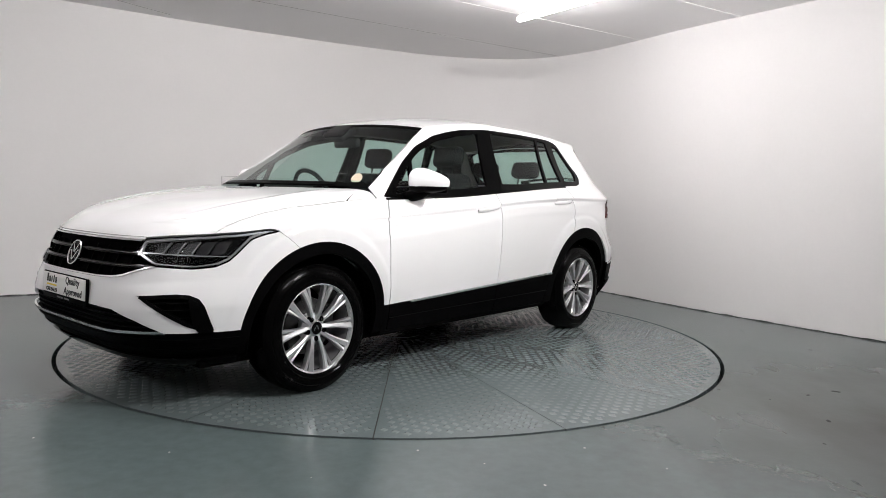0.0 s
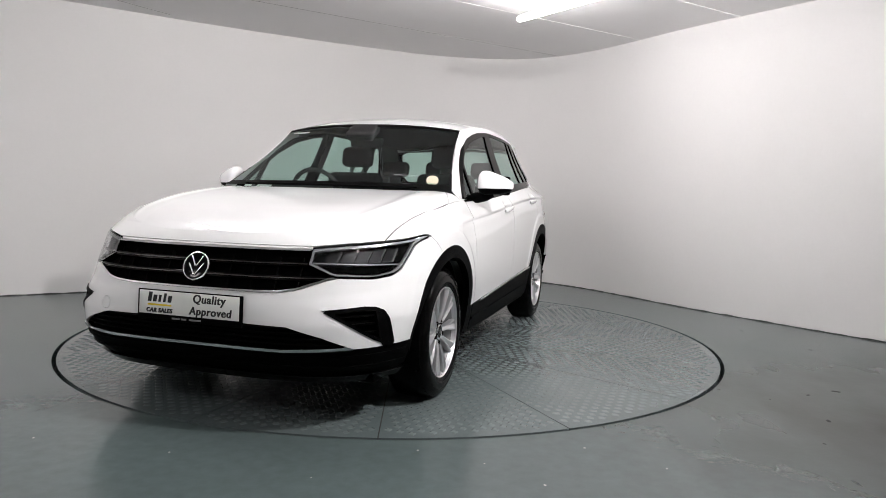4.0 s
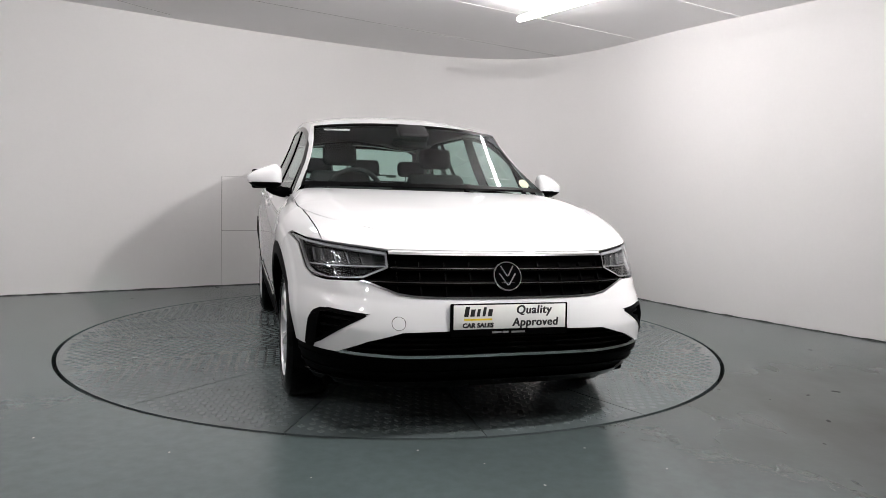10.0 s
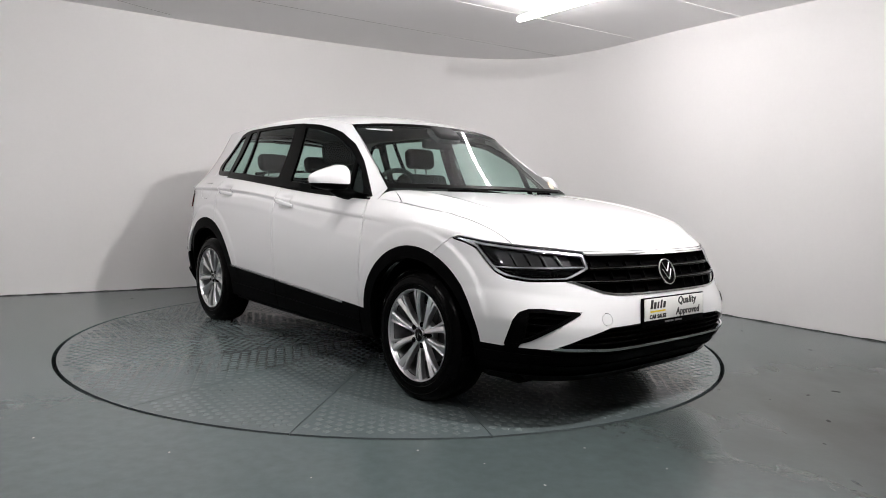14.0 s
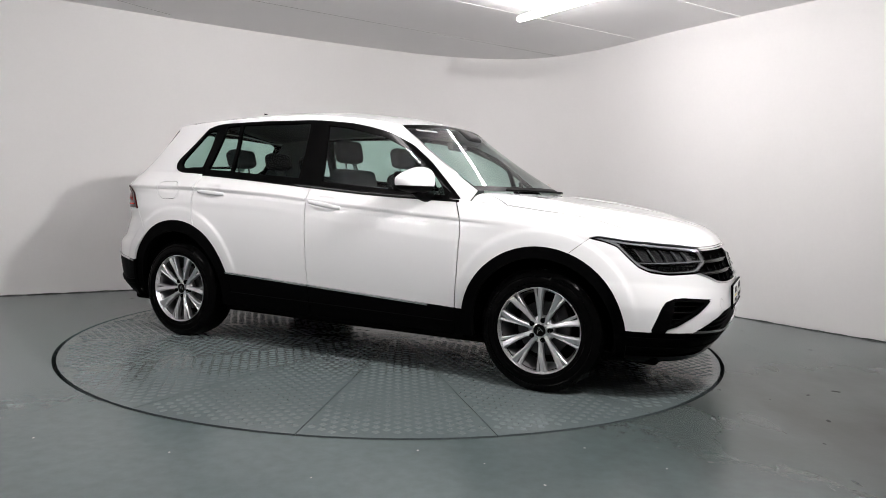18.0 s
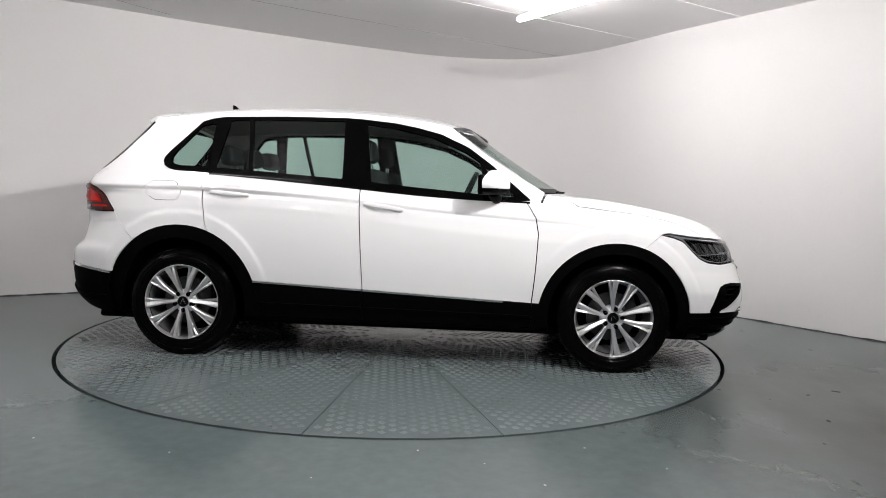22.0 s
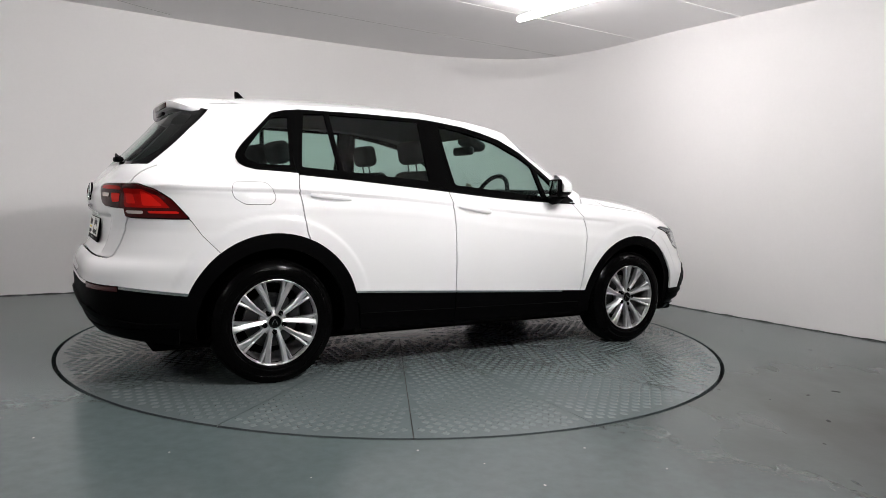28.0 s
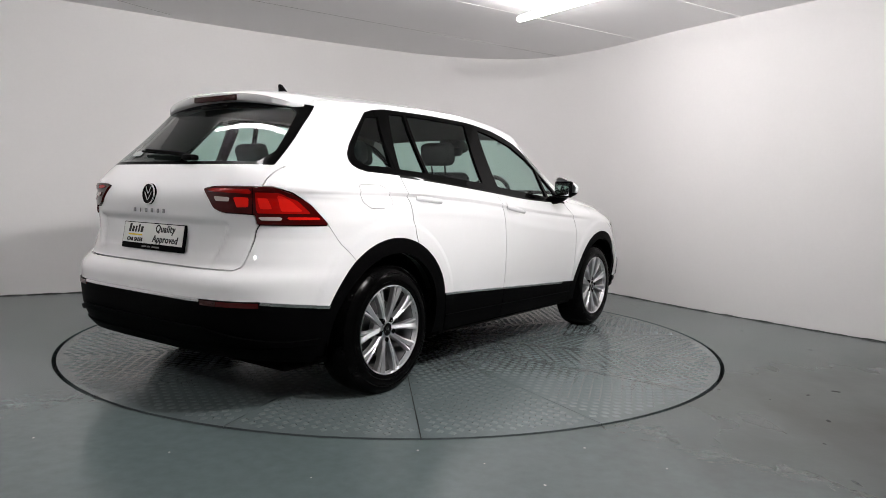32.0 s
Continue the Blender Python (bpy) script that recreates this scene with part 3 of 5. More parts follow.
def cabin_half(edge, nv=60):
    """The left half of the glasshouse: windscreen, side and rear glass with the pillars."""
    n1, n2, n3, n4 = CAB_COLS
    u = np.linspace(0, 1, n1)
    bot = np.c_[1.09 - 0.185 * u ** 2.0, 0.764 * u, 1.088 - 0.002 * u]
    top = roof_point(u, roof_front_x(u))
    bx = np.linspace(0.905, 0.80, n2 + 1)[1:]
    bot = np.r_[bot, np.c_[bx, 0.764 + (0.905 - bx) * 0.43, 1.086 - (0.905 - bx) * 0.55]]
    tx = np.linspace(roof_front_x(1.0), 0.20, n2 + 1)[1:]
    top = np.r_[top, np.c_[tx, roof_y(tx), roof_z(tx)]]
    s = np.linspace(0, 1, n3 + 1)[1:]
    bx = 0.80 + (-1.92 - 0.80) * s
    tail_ = edge[(edge[:, 0] < 0.9)]
    flat = tail_[tail_[:, 0] > -1.98]
    bot = np.r_[bot, np.c_[bx, np.interp(-bx, -flat[:, 0], flat[:, 1]) - 0.004 * (bx > -1.55), np.interp(-bx, -flat[:, 0], flat[:, 2])]]
    tx = 0.20 + (roof_back_x(1.0) - 0.20) * s
    top = np.r_[top, np.c_[tx, roof_y(tx), roof_z(tx)]]
    u = np.linspace(1, 0, n4 + 1)[1:]
    end = tail_[tail_[:, 0] <= -1.92]
    end = np.r_[[bot[-1]], end]
    arc = np.r_[0, np.cumsum(np.linalg.norm(np.diff(end, axis=0), axis=1))]
    q = np.linspace(0, arc[-1], n4 + 1)[1:]
    bot = np.r_[bot, np.c_[[np.interp(q, arc, end[:, i]) for i in range(3)]].T]
    top = np.r_[top, roof_point(u, roof_back_x(u))]
    rows = []
    for v in np.linspace(0, 1, nv):
        p = bot + (top - bot) * v
        bulge = np.r_[np.full(n1, 0.028), np.linspace(0.028, 0.012, n2), np.full(n3 + n4, 0.012)][:, None] * 4 * v * (1 - v)
        d = np.gradient(p, axis=0)
        nrm = np.c_[-d[:, 1], d[:, 0]]
        nrm = -nrm / np.maximum(np.linalg.norm(nrm, axis=1, keepdims=True), 1e-9)
        p[:, :2] += -nrm * bulge * np.sign(1)
        rows.append(p)
    return grid_skin(np.array(rows))


# ---- the car ----
car = empty("car", "white five-door family SUV with black lower cladding and silver alloy wheels", "car")
NS, NV = 420, 84
ARCH = ((AX, 0.335, 0.398, 0.462), (-AX - 0.003, 0.34, 0.405, 0.486))      # x, z, opening, outer edge of the trim


def side(s, pts, r=0.0):
    return poly_d(pts, s.v[:, 0], s.v[:, 2], r)


def face(s, pts, r=0.0):
    return poly_d(pts, np.abs(s.v[:, 1]), s.v[:, 2], r)


def nose(s, pts, r=0.0):
    """Outline in the coordinate that runs round the front corner."""
    return np.maximum(poly_d(pts, np.abs(s.v[:, 1]) - s.v[:, 0], s.v[:, 2], r), (1.4 - s.v[:, 0]))


def tail(s, pts, r=0.0):
    return np.maximum(poly_d(pts, np.abs(s.v[:, 1]) + s.v[:, 0], s.v[:, 2], r), (s.v[:, 0] + 1.4))


def take(s, fn, gap=0.0):
    """The part inside the outline and the rest, with a gap of twice that width between them."""
    d = fn(s)
    inside = s.cut(d + gap)[0]
    return inside, s.cut(d - gap)[1]


def both(s):
    return s + s.mirror()


def band(s, fn, lo, hi):
    """The strip where fn lies between lo and hi."""
    a = s.cut(fn(s) - hi)[0]
    return a.cut(fn(a) - lo)[1]


def soften(a, b, reach=0.012):
    """Gives two sheets that meet the same slope along their common edge."""
    ea, eb = np.unique(a.edges()), np.unique(b.edges())
    pa, pb = a.v[ea], b.v[eb]
    d = np.linalg.norm(pa[:, None] - pb[None], axis=2)
    na, nb = a.n.copy(), b.n.copy()
    ia, ib = d.argmin(1), d.argmin(0)
    oka, okb = d.min(1) < reach, d.min(0) < reach
    ma = a.n[ea[oka]] + b.n[eb[ia[oka]]]
    mb = b.n[eb[okb]] + a.n[ea[ib[okb]]]
    na[ea[oka]] = ma / np.linalg.norm(ma, axis=1, keepdims=True)
    nb[eb[okb]] = mb / np.linalg.norm(mb, axis=1, keepdims=True)
    a.n, b.n = na, nb


HEADLAMP = [(-0.714, 0.853), (-0.773, 0.864), (-0.952, 0.847), (-1.126, 0.838), (-1.395, 0.825), (-1.585, 0.812), (-1.628, 0.738), (-1.484, 0.686),
            (-1.235, 0.679), (-1.098, 0.689), (-1.017, 0.715), (-0.962, 0.755), (-0.887, 0.815), (-0.808, 0.838)]
GRILLE = [(-0.2, 0.806), (0.64, 0.806), (0.66, 0.688), (0.60, 0.676), (0.54, 0.655), (0.48, 0.633), (0.42, 0.624), (0.33, 0.620), (-0.2, 0.617)]
FOG = [(-1.59, 0.552), (-1.32, 0.566), (-1.24, 0.562), (-1.18, 0.545), (-1.145, 0.51), (-1.09, 0.387), (-1.19, 0.387), (-1.20, 0.404), (-1.26, 0.42)]
INTAKE = [(-0.2, 0.487), (0.25, 0.487), (0.46, 0.482), (0.60, 0.441), (0.715, 0.389), (0.715, 0.374), (-0.2, 0.366)]
TAILLAMP = [(-1.737, 1.050), (-1.66, 1.062), (-1.275, 1.067), (-1.158, 1.042), (-1.044, 0.990), (-0.920, 0.894), (-1.38, 0.894), (-1.392, 0.940), (-1.61, 0.944), (-1.66, 0.962)]
FDOOR = [(0.76, 1.25), (0.791, 1.03), (0.85, 0.93), (0.866, 0.838), (0.857, 0.637), (0.84, 0.418), (0.835, 0.262), (-0.19, 0.262), (-0.196, 0.443), (-0.233, 1.098), (-0.24, 1.25)]
RDOOR = [(-0.24, 1.25), (-0.233, 1.098), (-0.196, 0.443), (-0.19, 0.262), (-0.83, 0.262), (-0.86, 0.42), (-1.16, 0.78), (-1.179, 0.829), (-1.199, 0.949), (-1.214, 1.067), (-1.189, 1.161), (-1.17, 1.25)]
FLAP = [(-1.531, 1.050), (-1.412, 1.050), (-1.394, 1.020), (-1.500, 1.020), (-1.528, 1.036)]
G = 0.0032

low = lower_half(NS, NV)
top_edge = low.v.reshape(NV, NS, 3)[-1]
hood = hood_sheet(top_edge)
soften(low, hood, 0.016)
cab = cabin_half(top_edge)
soften(low, cab, 0.014)
shell = low
# shut lines of the bonnet: along its outer edge, and cut across its rear corner
rim_line = top_edge[(top_edge[:, 0] < 1.46) & (top_edge[:, 0] > 1.12)]
q_ = np.linspace(0, len(rim_line) - 1, 20 * len(rim_line))
rim_line = np.c_[[np.interp(q_, np.arange(len(rim_line)), rim_line[:, i]) for i in range(3)]].T
near = np.array([np.hypot(*(rim_line[:, :2] - q).T).min() for q in hood.v[:, :2]])
hood = hood.cut(0.0034 - near)[0]
wing_top, hood = take(hood, lambda s: np.maximum(0.735 + 0.43 * (s.v[:, 0] - 0.93) - s.v[:, 1], s.v[:, 0] - 1.125), 0.0022)
for ax, az, hole, rim in ARCH:
    low = low.cut(np.hypot(low.v[:, 0] - ax, low.v[:, 2] - az) - hole)[1]
inner = low.moved(-0.035)
inner = inner.cut(0.232 + 0.14 * np.clip(-1.7 - inner.v[:, 0], 0, 1) - inner.v[:, 2])[0]
trims = []
for ax, az, hole, rim in ARCH:
    t, low = take(low, lambda s: np.hypot(s.v[:, 0] - ax, s.v[:, 2] - az) - rim)
    t = t.cut(0.262 - t.v[:, 2])[0]
    t.v[:, 1] -= 0.032 * np.clip((np.abs(t.v[:, 0]) - 1.52) / 0.28, 0, 1) ** 1.5      # they tuck in towards the car's ends
    trims.append(t)
headlamp, low = take(low, lambda s: nose(s, HEADLAMP), G)
seam_z = spline([1.38, 1.46, 1.535, 1.669, 1.786, 1.883, 1.92], [0.986, 0.972, 0.958, 0.930, 0.891, 0.841, 0.815])
hood_strip, low = take(low, lambda s: np.maximum(seam_z(s.v[:, 0]) - s.v[:, 2], 1.44 - s.v[:, 0]), 0.0016)
nose_strip, low = take(low, lambda s: np.maximum(0.807 - s.v[:, 2], 1.83 - s.v[:, 0]))
grille, low = take(low, lambda s: np.maximum(face(s, GRILLE), 1.5 - s.v[:, 0]))
fog, low = take(low, lambda s: nose(s, FOG))
intake, low = take(low, lambda s: np.maximum(face(s, INTAKE), 1.5 - s.v[:, 0]))
chin, low = take(low, lambda s: np.maximum(s.v[:, 2] - 0.387, 1.5 - s.v[:, 0]))
chin = chin.cut(0.222 - chin.v[:, 2])[0]
bumper_f, low = take(low, lambda s: side(s, [(1.40, 0.6), (1.494, 0.767), (1.598, 0.853), (1.70, 0.845), (2.4, 0.845), (2.4, 0.1), (1.40, 0.1)]), 0.0015)
lamp_r, low = take(low, lambda s: tail(s, TAILLAMP), G)
gate, low = take(low, lambda s: np.maximum(face(s, [(-0.2, 0.683), (0.45, 0.682), (0.612, 0.684), (0.640, 0.700), (0.652, 0.745), (0.672, 0.865), (0.69, 0.90), (0.70, 1.3), (-0.2, 1.3)]), s.v[:, 0] + 1.7), G)


def rear_line(s):
    return np.maximum(s.v[:, 2] - (0.553 - 0.036 * np.clip((s.v[:, 0] + 2.1) / 0.32, 0, 1)), s.v[:, 0] + 1.5)


skirt_r, low = take(low, rear_line)
skirt_r = skirt_r.cut(0.232 + 0.14 * np.clip(-1.72 - skirt_r.v[:, 0], 0, 1) - skirt_r.v[:, 2])[0]
bumper_r, low = take(low, lambda s: side(s, [(-1.55, 0.6), (-1.64, 0.721), (-1.726, 0.81), (-1.782, 0.891), (-1.86, 0.93), (-2.5, 0.93), (-2.5, 0.1), (-1.55, 0.1)]), 0.0015)
sill, low = take(low, lambda s: side(s, [(0.98, 0.411), (-0.98, 0.4975), (-0.98, 0.05), (0.98, 0.05)]))
door_f, low = take(low, lambda s: side(s, FDOOR), G)
door_r, low = take(low, lambda s: side(s, RDOOR), G)
sill = sill.cut(0.245 - sill.v[:, 2])[0]
clad_f, sill = take(sill, lambda s: side(s, FDOOR), G)
clad_r, sill = take(sill, lambda s: side(s, RDOOR), G)
fender, quarter = low.cut(-low.v[:, 0])


# panels that run across the car
soften(hood, nose_strip, 0.016)
bonnet = both(hood + hood_strip + nose_strip).put("bonnet", PAINT, car, "long white bonnet with two soft ridges", 0.012)
plug, bump_right = take(bumper_f, lambda s: np.hypot(s.v[:, 1] - 0.479, s.v[:, 2] - 0.519) - 0.028, 0.0011)
bump = (bumper_f + bump_right.mirror()).put("front_bumper", PAINT, car, t=0.014)
plug.mirror().put("towing_cover", PAINT, bump, "round cover in the bumper", 0.01)
both(chin.moved(-0.008)).put("lower_bumper", PLASTIC, car, "black plastic chin below the bumper", 0.02)
tailgate = both(gate).put("tailgate", PAINT, car, t=0.014)
both(bumper_r).put("rear_bumper", PAINT, car, t=0.014)
both(skirt_r.moved(0.003)).put("rear_skirt", PLASTIC, car, "black plastic rear skirt", 0.02)
both(inner).put("inner_body", DARK, car)

# chin: two ledges and a bright lip
for lo, hi, out in ((0.338, 0.354, -0.003), (0.290, 0.302, -0.002), (0.222, 0.256, 0.006)):
    both(band(chin, lambda s: s.v[:, 2], lo, hi).moved(out)).put("chin_ledge", PLASTIC if out < 0 else GLOSS, car, t=0.012)


# air intake: dark bed, mesh ribs, bright strip
def rib_set(region, levels, half, out, material, name, parent, depth=0.02):
    for z in levels:
        b = band(region, lambda s: s.v[:, 2], z - half, z + half)
        if len(b.f):
            both(b.moved(out)).put(name, material, parent, t=depth)


bed = both(intake.moved(-0.05)).put("lower_grille", DARK, car, "dark lower air intake")
rib_set(intake, (0.402, 0.425, 0.448, 0.470), 0.0035, -0.018, PLASTIC, "slat", bed)
strip = band(intake, lambda s: s.v[:, 2] - 0.012 * np.clip((np.abs(s.v[:, 1]) - 0.45) / 0.25, 0, 1), 0.374, 0.386)
both(strip.moved(0.006)).put("chrome_strip", CHROME, bed, "thin chrome strip", 0.01)
bed = both(grille.moved(-0.05)).put("grille", GLOSS, car, "gloss black radiator grille")
rib_set(grille, (0.742, 0.684), 0.0085, -0.004, GLOSS, "slat", bed, 0.03)
rib_set(grille, (0.7425, 0.6845), 0.0016, 0.001, ALLOYD, "slat_edge", bed, 0.004)
both(band(grille, lambda s: s.v[:, 2], 0.7945, 0.8015).moved(0.004)).put("chrome_bar", CHROME, bed, "chrome bar along the upper edge", 0.01)
foot = band(grille, lambda s: face(s, GRILLE), -0.008, -0.001)
foot = foot.cut(foot.v[:, 2] - 0.695)[0]
both(foot.moved(0.005)).put("chrome_bar", CHROME, bed, "chrome bar along the lower edge", 0.01)
for yv in (0.16, 0.27, 0.38, 0.48):
    fin = band(grille, lambda s: s.v[:, 1], yv - 0.0025, yv + 0.0025)
    fin = fin.cut(fin.v[:, 2] - 0.775)[0]
    for f in (fin, fin.mirror()):
        f.moved(-0.016).put("fin", PLASTIC, bed, t=0.02)

# headlamps
SILVER = mat("silver_plastic", (0.40, 0.40, 0.41), 0.25, metal=0.6)
INNER = [(-0.86, 0.842), (-1.126, 0.828), (-1.395, 0.815), (-1.57, 0.803), (-1.60, 0.742), (-1.475, 0.698), (-1.235, 0.690), (-1.10, 0.70), (-1.03, 0.722), (-0.98, 0.76)]
for sgn in (1, -1):
    fl = (lambda s: s) if sgn > 0 else (lambda s: s.mirror())
    lamp = fl(headlamp.moved(-0.055)).put("headlight", GLOSS, car, "clear LED headlight with dark housing")
    fl(headlamp.moved(0.002)).put("lens", LENS, lamp, "clear lens", 0.006)
    fl(band(headlamp, lambda s: nose(s, HEADLAMP), -0.005, 0.0).moved(-0.001)).put("seal", GLOSS, lamp, t=0.05)
    # silver light guide round the lamp, broad along the upper edge and the outer corner
    rim_ = band(headlamp, lambda s: nose(s, HEADLAMP), -0.0165, -0.0055)
    fl(rim_.cut(np.maximum(0.7 - rim_.v[:, 2], np.abs(rim_.v[:, 1]) - rim_.v[:, 0] - 9))[0].moved(-0.006)).put("light_guide", SILVER, lamp, "silver light guide", 0.012)
    thin = band(headlamp, lambda s: nose(s, HEADLAMP), -0.014, -0.010)
    fl(thin.cut(thin.v[:, 2] - 0.70)[0].moved(-0.006)).put("lower_guide", SILVER, lamp, "thin silver line", 0.008)
    body = headlamp.cut(nose(headlamp, INNER))[0]
    fl(band(body, lambda s: s.v[:, 2] + 0.02 * (np.abs(s.v[:, 1]) - s.v[:, 0] + 1.3), 0.7405, 0.7455).moved(-0.012)).put("blade", SILVER, lamp, "bright divider", 0.025)
    fl(band(body, lambda s: s.v[:, 2], 0.700, 0.738).moved(-0.03)).put("lower_bowl", GLOSS, lamp, t=0.01)
    upper = band(body, lambda s: s.v[:, 2], 0.752, 0.808)
    for q in (-1.07, -1.17, -1.27, -1.37, -1.47):
        slant = lambda s: np.abs(s.v[:, 1]) - s.v[:, 0] - 0.9 * (s.v[:, 2] - 0.78)
        cell = band(upper, slant, q - 0.040, q + 0.040)
        if len(cell.f):
            fl(cell.moved(-0.034)).put("reflector", ALLOYD, lamp, "smoked reflector cell", 0.012)
            edge = band(upper, slant, q + 0.034, q + 0.038)
            fl(edge.moved(-0.022)).put("reflector_edge", SILVER, lamp, t=0.012)
    # corner vents
    vent = fl(fog.moved(-0.045)).put("corner_vent", DARK, car, "black corner vent with ribs")
    fl(band(fog, lambda s: nose(s, FOG), -0.016, 0.002).moved(0.004)).put("surround", PLASTIC, vent, t=0.05)
    outer = fog.cut(-(np.abs(fog.v[:, 1]) - fog.v[:, 0] + 1.235 + 0.25 * (fog.v[:, 2] - 0.5)))[0]
    fl(outer.moved(0.003)).put("cheek", PLASTIC, vent, t=0.04)
    for z in (0.45, 0.49, 0.53):
        b = band(fog, lambda s: s.v[:, 2], z - 0.004, z + 0.004)
        fl(b.moved(-0.014)).put("rib", PLASTIC, vent, t=0.02)

# tail lamps, in a body half and a tailgate half
RED = mat("red_lens", (0.27, 0.003, 0.002), 0.10, spec=0.1, coat=0.12, stain=0.05, stain_size=8)
REDL = mat("bright_red_lens", (0.52, 0.010, 0.006), 0.10, spec=0.1, coat=0.1)
REDB = mat("smoked_red_lens", (0.040, 0.0015, 0.0015), 0.08, spec=0.2, coat=0.2)
REDD2 = mat("dull_red", (0.045, 0.002, 0.002), 0.25, coat=0.2)
CLEARP = mat("pale_lens", (0.42, 0.34, 0.32), 0.15, coat=1.0)


def rq(s):
    return np.abs(s.v[:, 1]) + s.v[:, 0]


for sgn in (1, -1):
    fl = (lambda s: s) if sgn > 0 else (lambda s: s.mirror())
    for half, name in (((lamp_r.cut(-(rq(lamp_r) + 1.402))[0]), "tail_light"), ((lamp_r.cut(rq(lamp_r) + 1.406)[0]), "tail_light")):
        lamp = fl(half.moved(0.010)).put(name, REDB, car, "red tail light with smoked lower band", 0.03)
        for pts, mt, nm in (([(-1.725, 1.044), (-1.65, 1.054), (-1.41, 1.056), (-1.41, 1.030), (-1.70, 1.030)], RED, "upper_band"),
                            ([(-1.665, 1.020), (-1.545, 1.018), (-1.55, 0.990), (-1.64, 0.990)], CLEARP, "reversing_light"),
                            ([(-1.535, 1.020), (-1.425, 1.022), (-1.425, 0.968), (-1.505, 0.966)], REDL, "brake_light"),
                            ([(-1.395, 1.046), (-1.24, 1.048), (-1.13, 1.008), (-1.03, 0.942), (-1.385, 0.942)], RED, "main_light"),
                            ([(-1.385, 1.022), (-1.315, 1.020), (-1.275, 0.962), (-1.36, 0.960)], REDL, "brake_light"),
                            ([(-1.265, 1.040), (-1.215, 1.032), (-1.08, 0.952), (-1.235, 0.952)], REDL, "brake_light"),
                            ([(-1.375, 0.934), (-1.215, 0.934), (-1.215, 0.910), (-1.365, 0.910)], CLEARP, "indicator"),
                            ([(-1.20, 0.934), (-0.99, 0.934), (-0.97, 0.913), (-1.20, 0.912)], REDL, "light_bar")):
            piece = half.cut(tail(half, pts, -0.004))[0]
            if len(piece.f) > 6:
                fl(piece.moved(0.012 if mt in (RED,) else 0.0135)).put(nm, mt, lamp)

# rear skirt: bright strip, reflectors, diffuser line
strip = band(bumper_r + skirt_r, lambda s: rear_line(s), -0.014, 0.0)
mid_strip = strip.cut(np.abs(strip.v[:, 1]) - 0.49)[0].moved(0.008)
both(mid_strip).put("chrome_strip", CHROME, car, "satin chrome strip over the rear skirt", 0.01)
for s in (strip.cut(0.755 - strip.v[:, 1])[0].moved(0.008), strip.cut(0.755 - strip.v[:, 1])[0].moved(0.008).mirror()):
    s.put("chrome_strip", CHROME, car, "satin chrome strip round the bumper's corner", 0.01)
refl = band(band(skirt_r, rear_line, -0.028, -0.006), lambda s: np.abs(s.v[:, 1]), 0.495, 0.75)
for s in (refl, refl.mirror()):
    s.moved(0.008).put("reflector", REDD2, car, "long red reflector", 0.01)
both(band(skirt_r, lambda s: s.v[:, 2] + 0.06 * np.clip((np.abs(s.v[:, 1]) - 0.5) / 0.3, 0, 1), 0.40, 0.425).moved(0.016)).put("skirt_ledge", PLASTIC, car, t=0.016)
both(band(skirt_r, lambda s: s.v[:, 2], 0.16, 0.335).moved(0.012)).put("diffuser", PLASTIC, car, t=0.016)

# sides
for sgn in (1, -1):
    fl = (lambda s: s) if sgn > 0 else (lambda s: s.mirror())
    fl(fender + wing_top).put("front_wing", PAINT, car, t=0.014)
    if sgn > 0:
        quarter.put("rear_wing", PAINT, car, t=0.014)
    else:
        flap, qr = take(quarter, lambda s: side(s, FLAP, 0.045), 0.0016)
        qr.mirror().put("rear_wing", PAINT, car, t=0.014)
        flap.mirror().put("fuel_flap", PAINT, car, "rounded white fuel flap", 0.012)
    fl(sill.moved(0.004)).put("sill", PLASTIC, car, "black plastic sill", 0.02)
    for t in trims:
        fl(t.moved(0.003)).put("wheel_arch_trim", PLASTIC, car, "black plastic wheel arch trim", 0.035)
    for skin_, clad, name, x0, x1, hx, hz in ((door_f, clad_f, "front_door", 0.67, -0.2, -0.075, 0.978), (door_r, clad_r, "rear_door", -0.19, -0.9, -1.035, 1.030)):
        d = fl(skin_).put(name, PAINT, car, "white door with black lower cladding", 0.016)
        fl(clad.moved(0.006)).put("cladding", PLASTIC, d, "black plastic cladding", 0.02)
        groove = band(clad, lambda s: s.v[:, 2] + 0.012 * s.v[:, 0], 0.335, 0.350)
        fl(groove.moved(0.014)).put("cladding_ridge", PLASTIC, d, t=0.01)
        st = clad.cut(np.maximum(clad.v[:, 0] - x0, -(clad.v[:, 2] - (0.454 - 0.0441 * clad.v[:, 0] - 0.010))))[0]
        fl(st.moved(0.010)).put("chrome_strip", CHROME, d, "chrome strip above the cladding", 0.008)
        # handle: a curved bar on two feet
        pts, rad = [], []
        yb = np.interp(hz, [0.9, 0.978, 1.03], [0.905, 0.892, 0.882])
        for k in range(11):
            q = k / 10 * 2 - 1
            pts.append((hx + 0.118 * q, yb + 0.016 - 0.018 * q ** 4, hz - 0.006 - 0.016 * q * (1 if hx > -0.5 else 0.5)))
            rad.append(0.0155 * (1 - 0.30 * q ** 4))
        bm = tube_bm(pts, rad, 12)
        for v in bm.verts:
            v.co.y = sgn * (yb + 0.016 + (v.co.y - yb - 0.016) * 0.62)
        part("handle", bm, PAINT, d, "white pull handle")

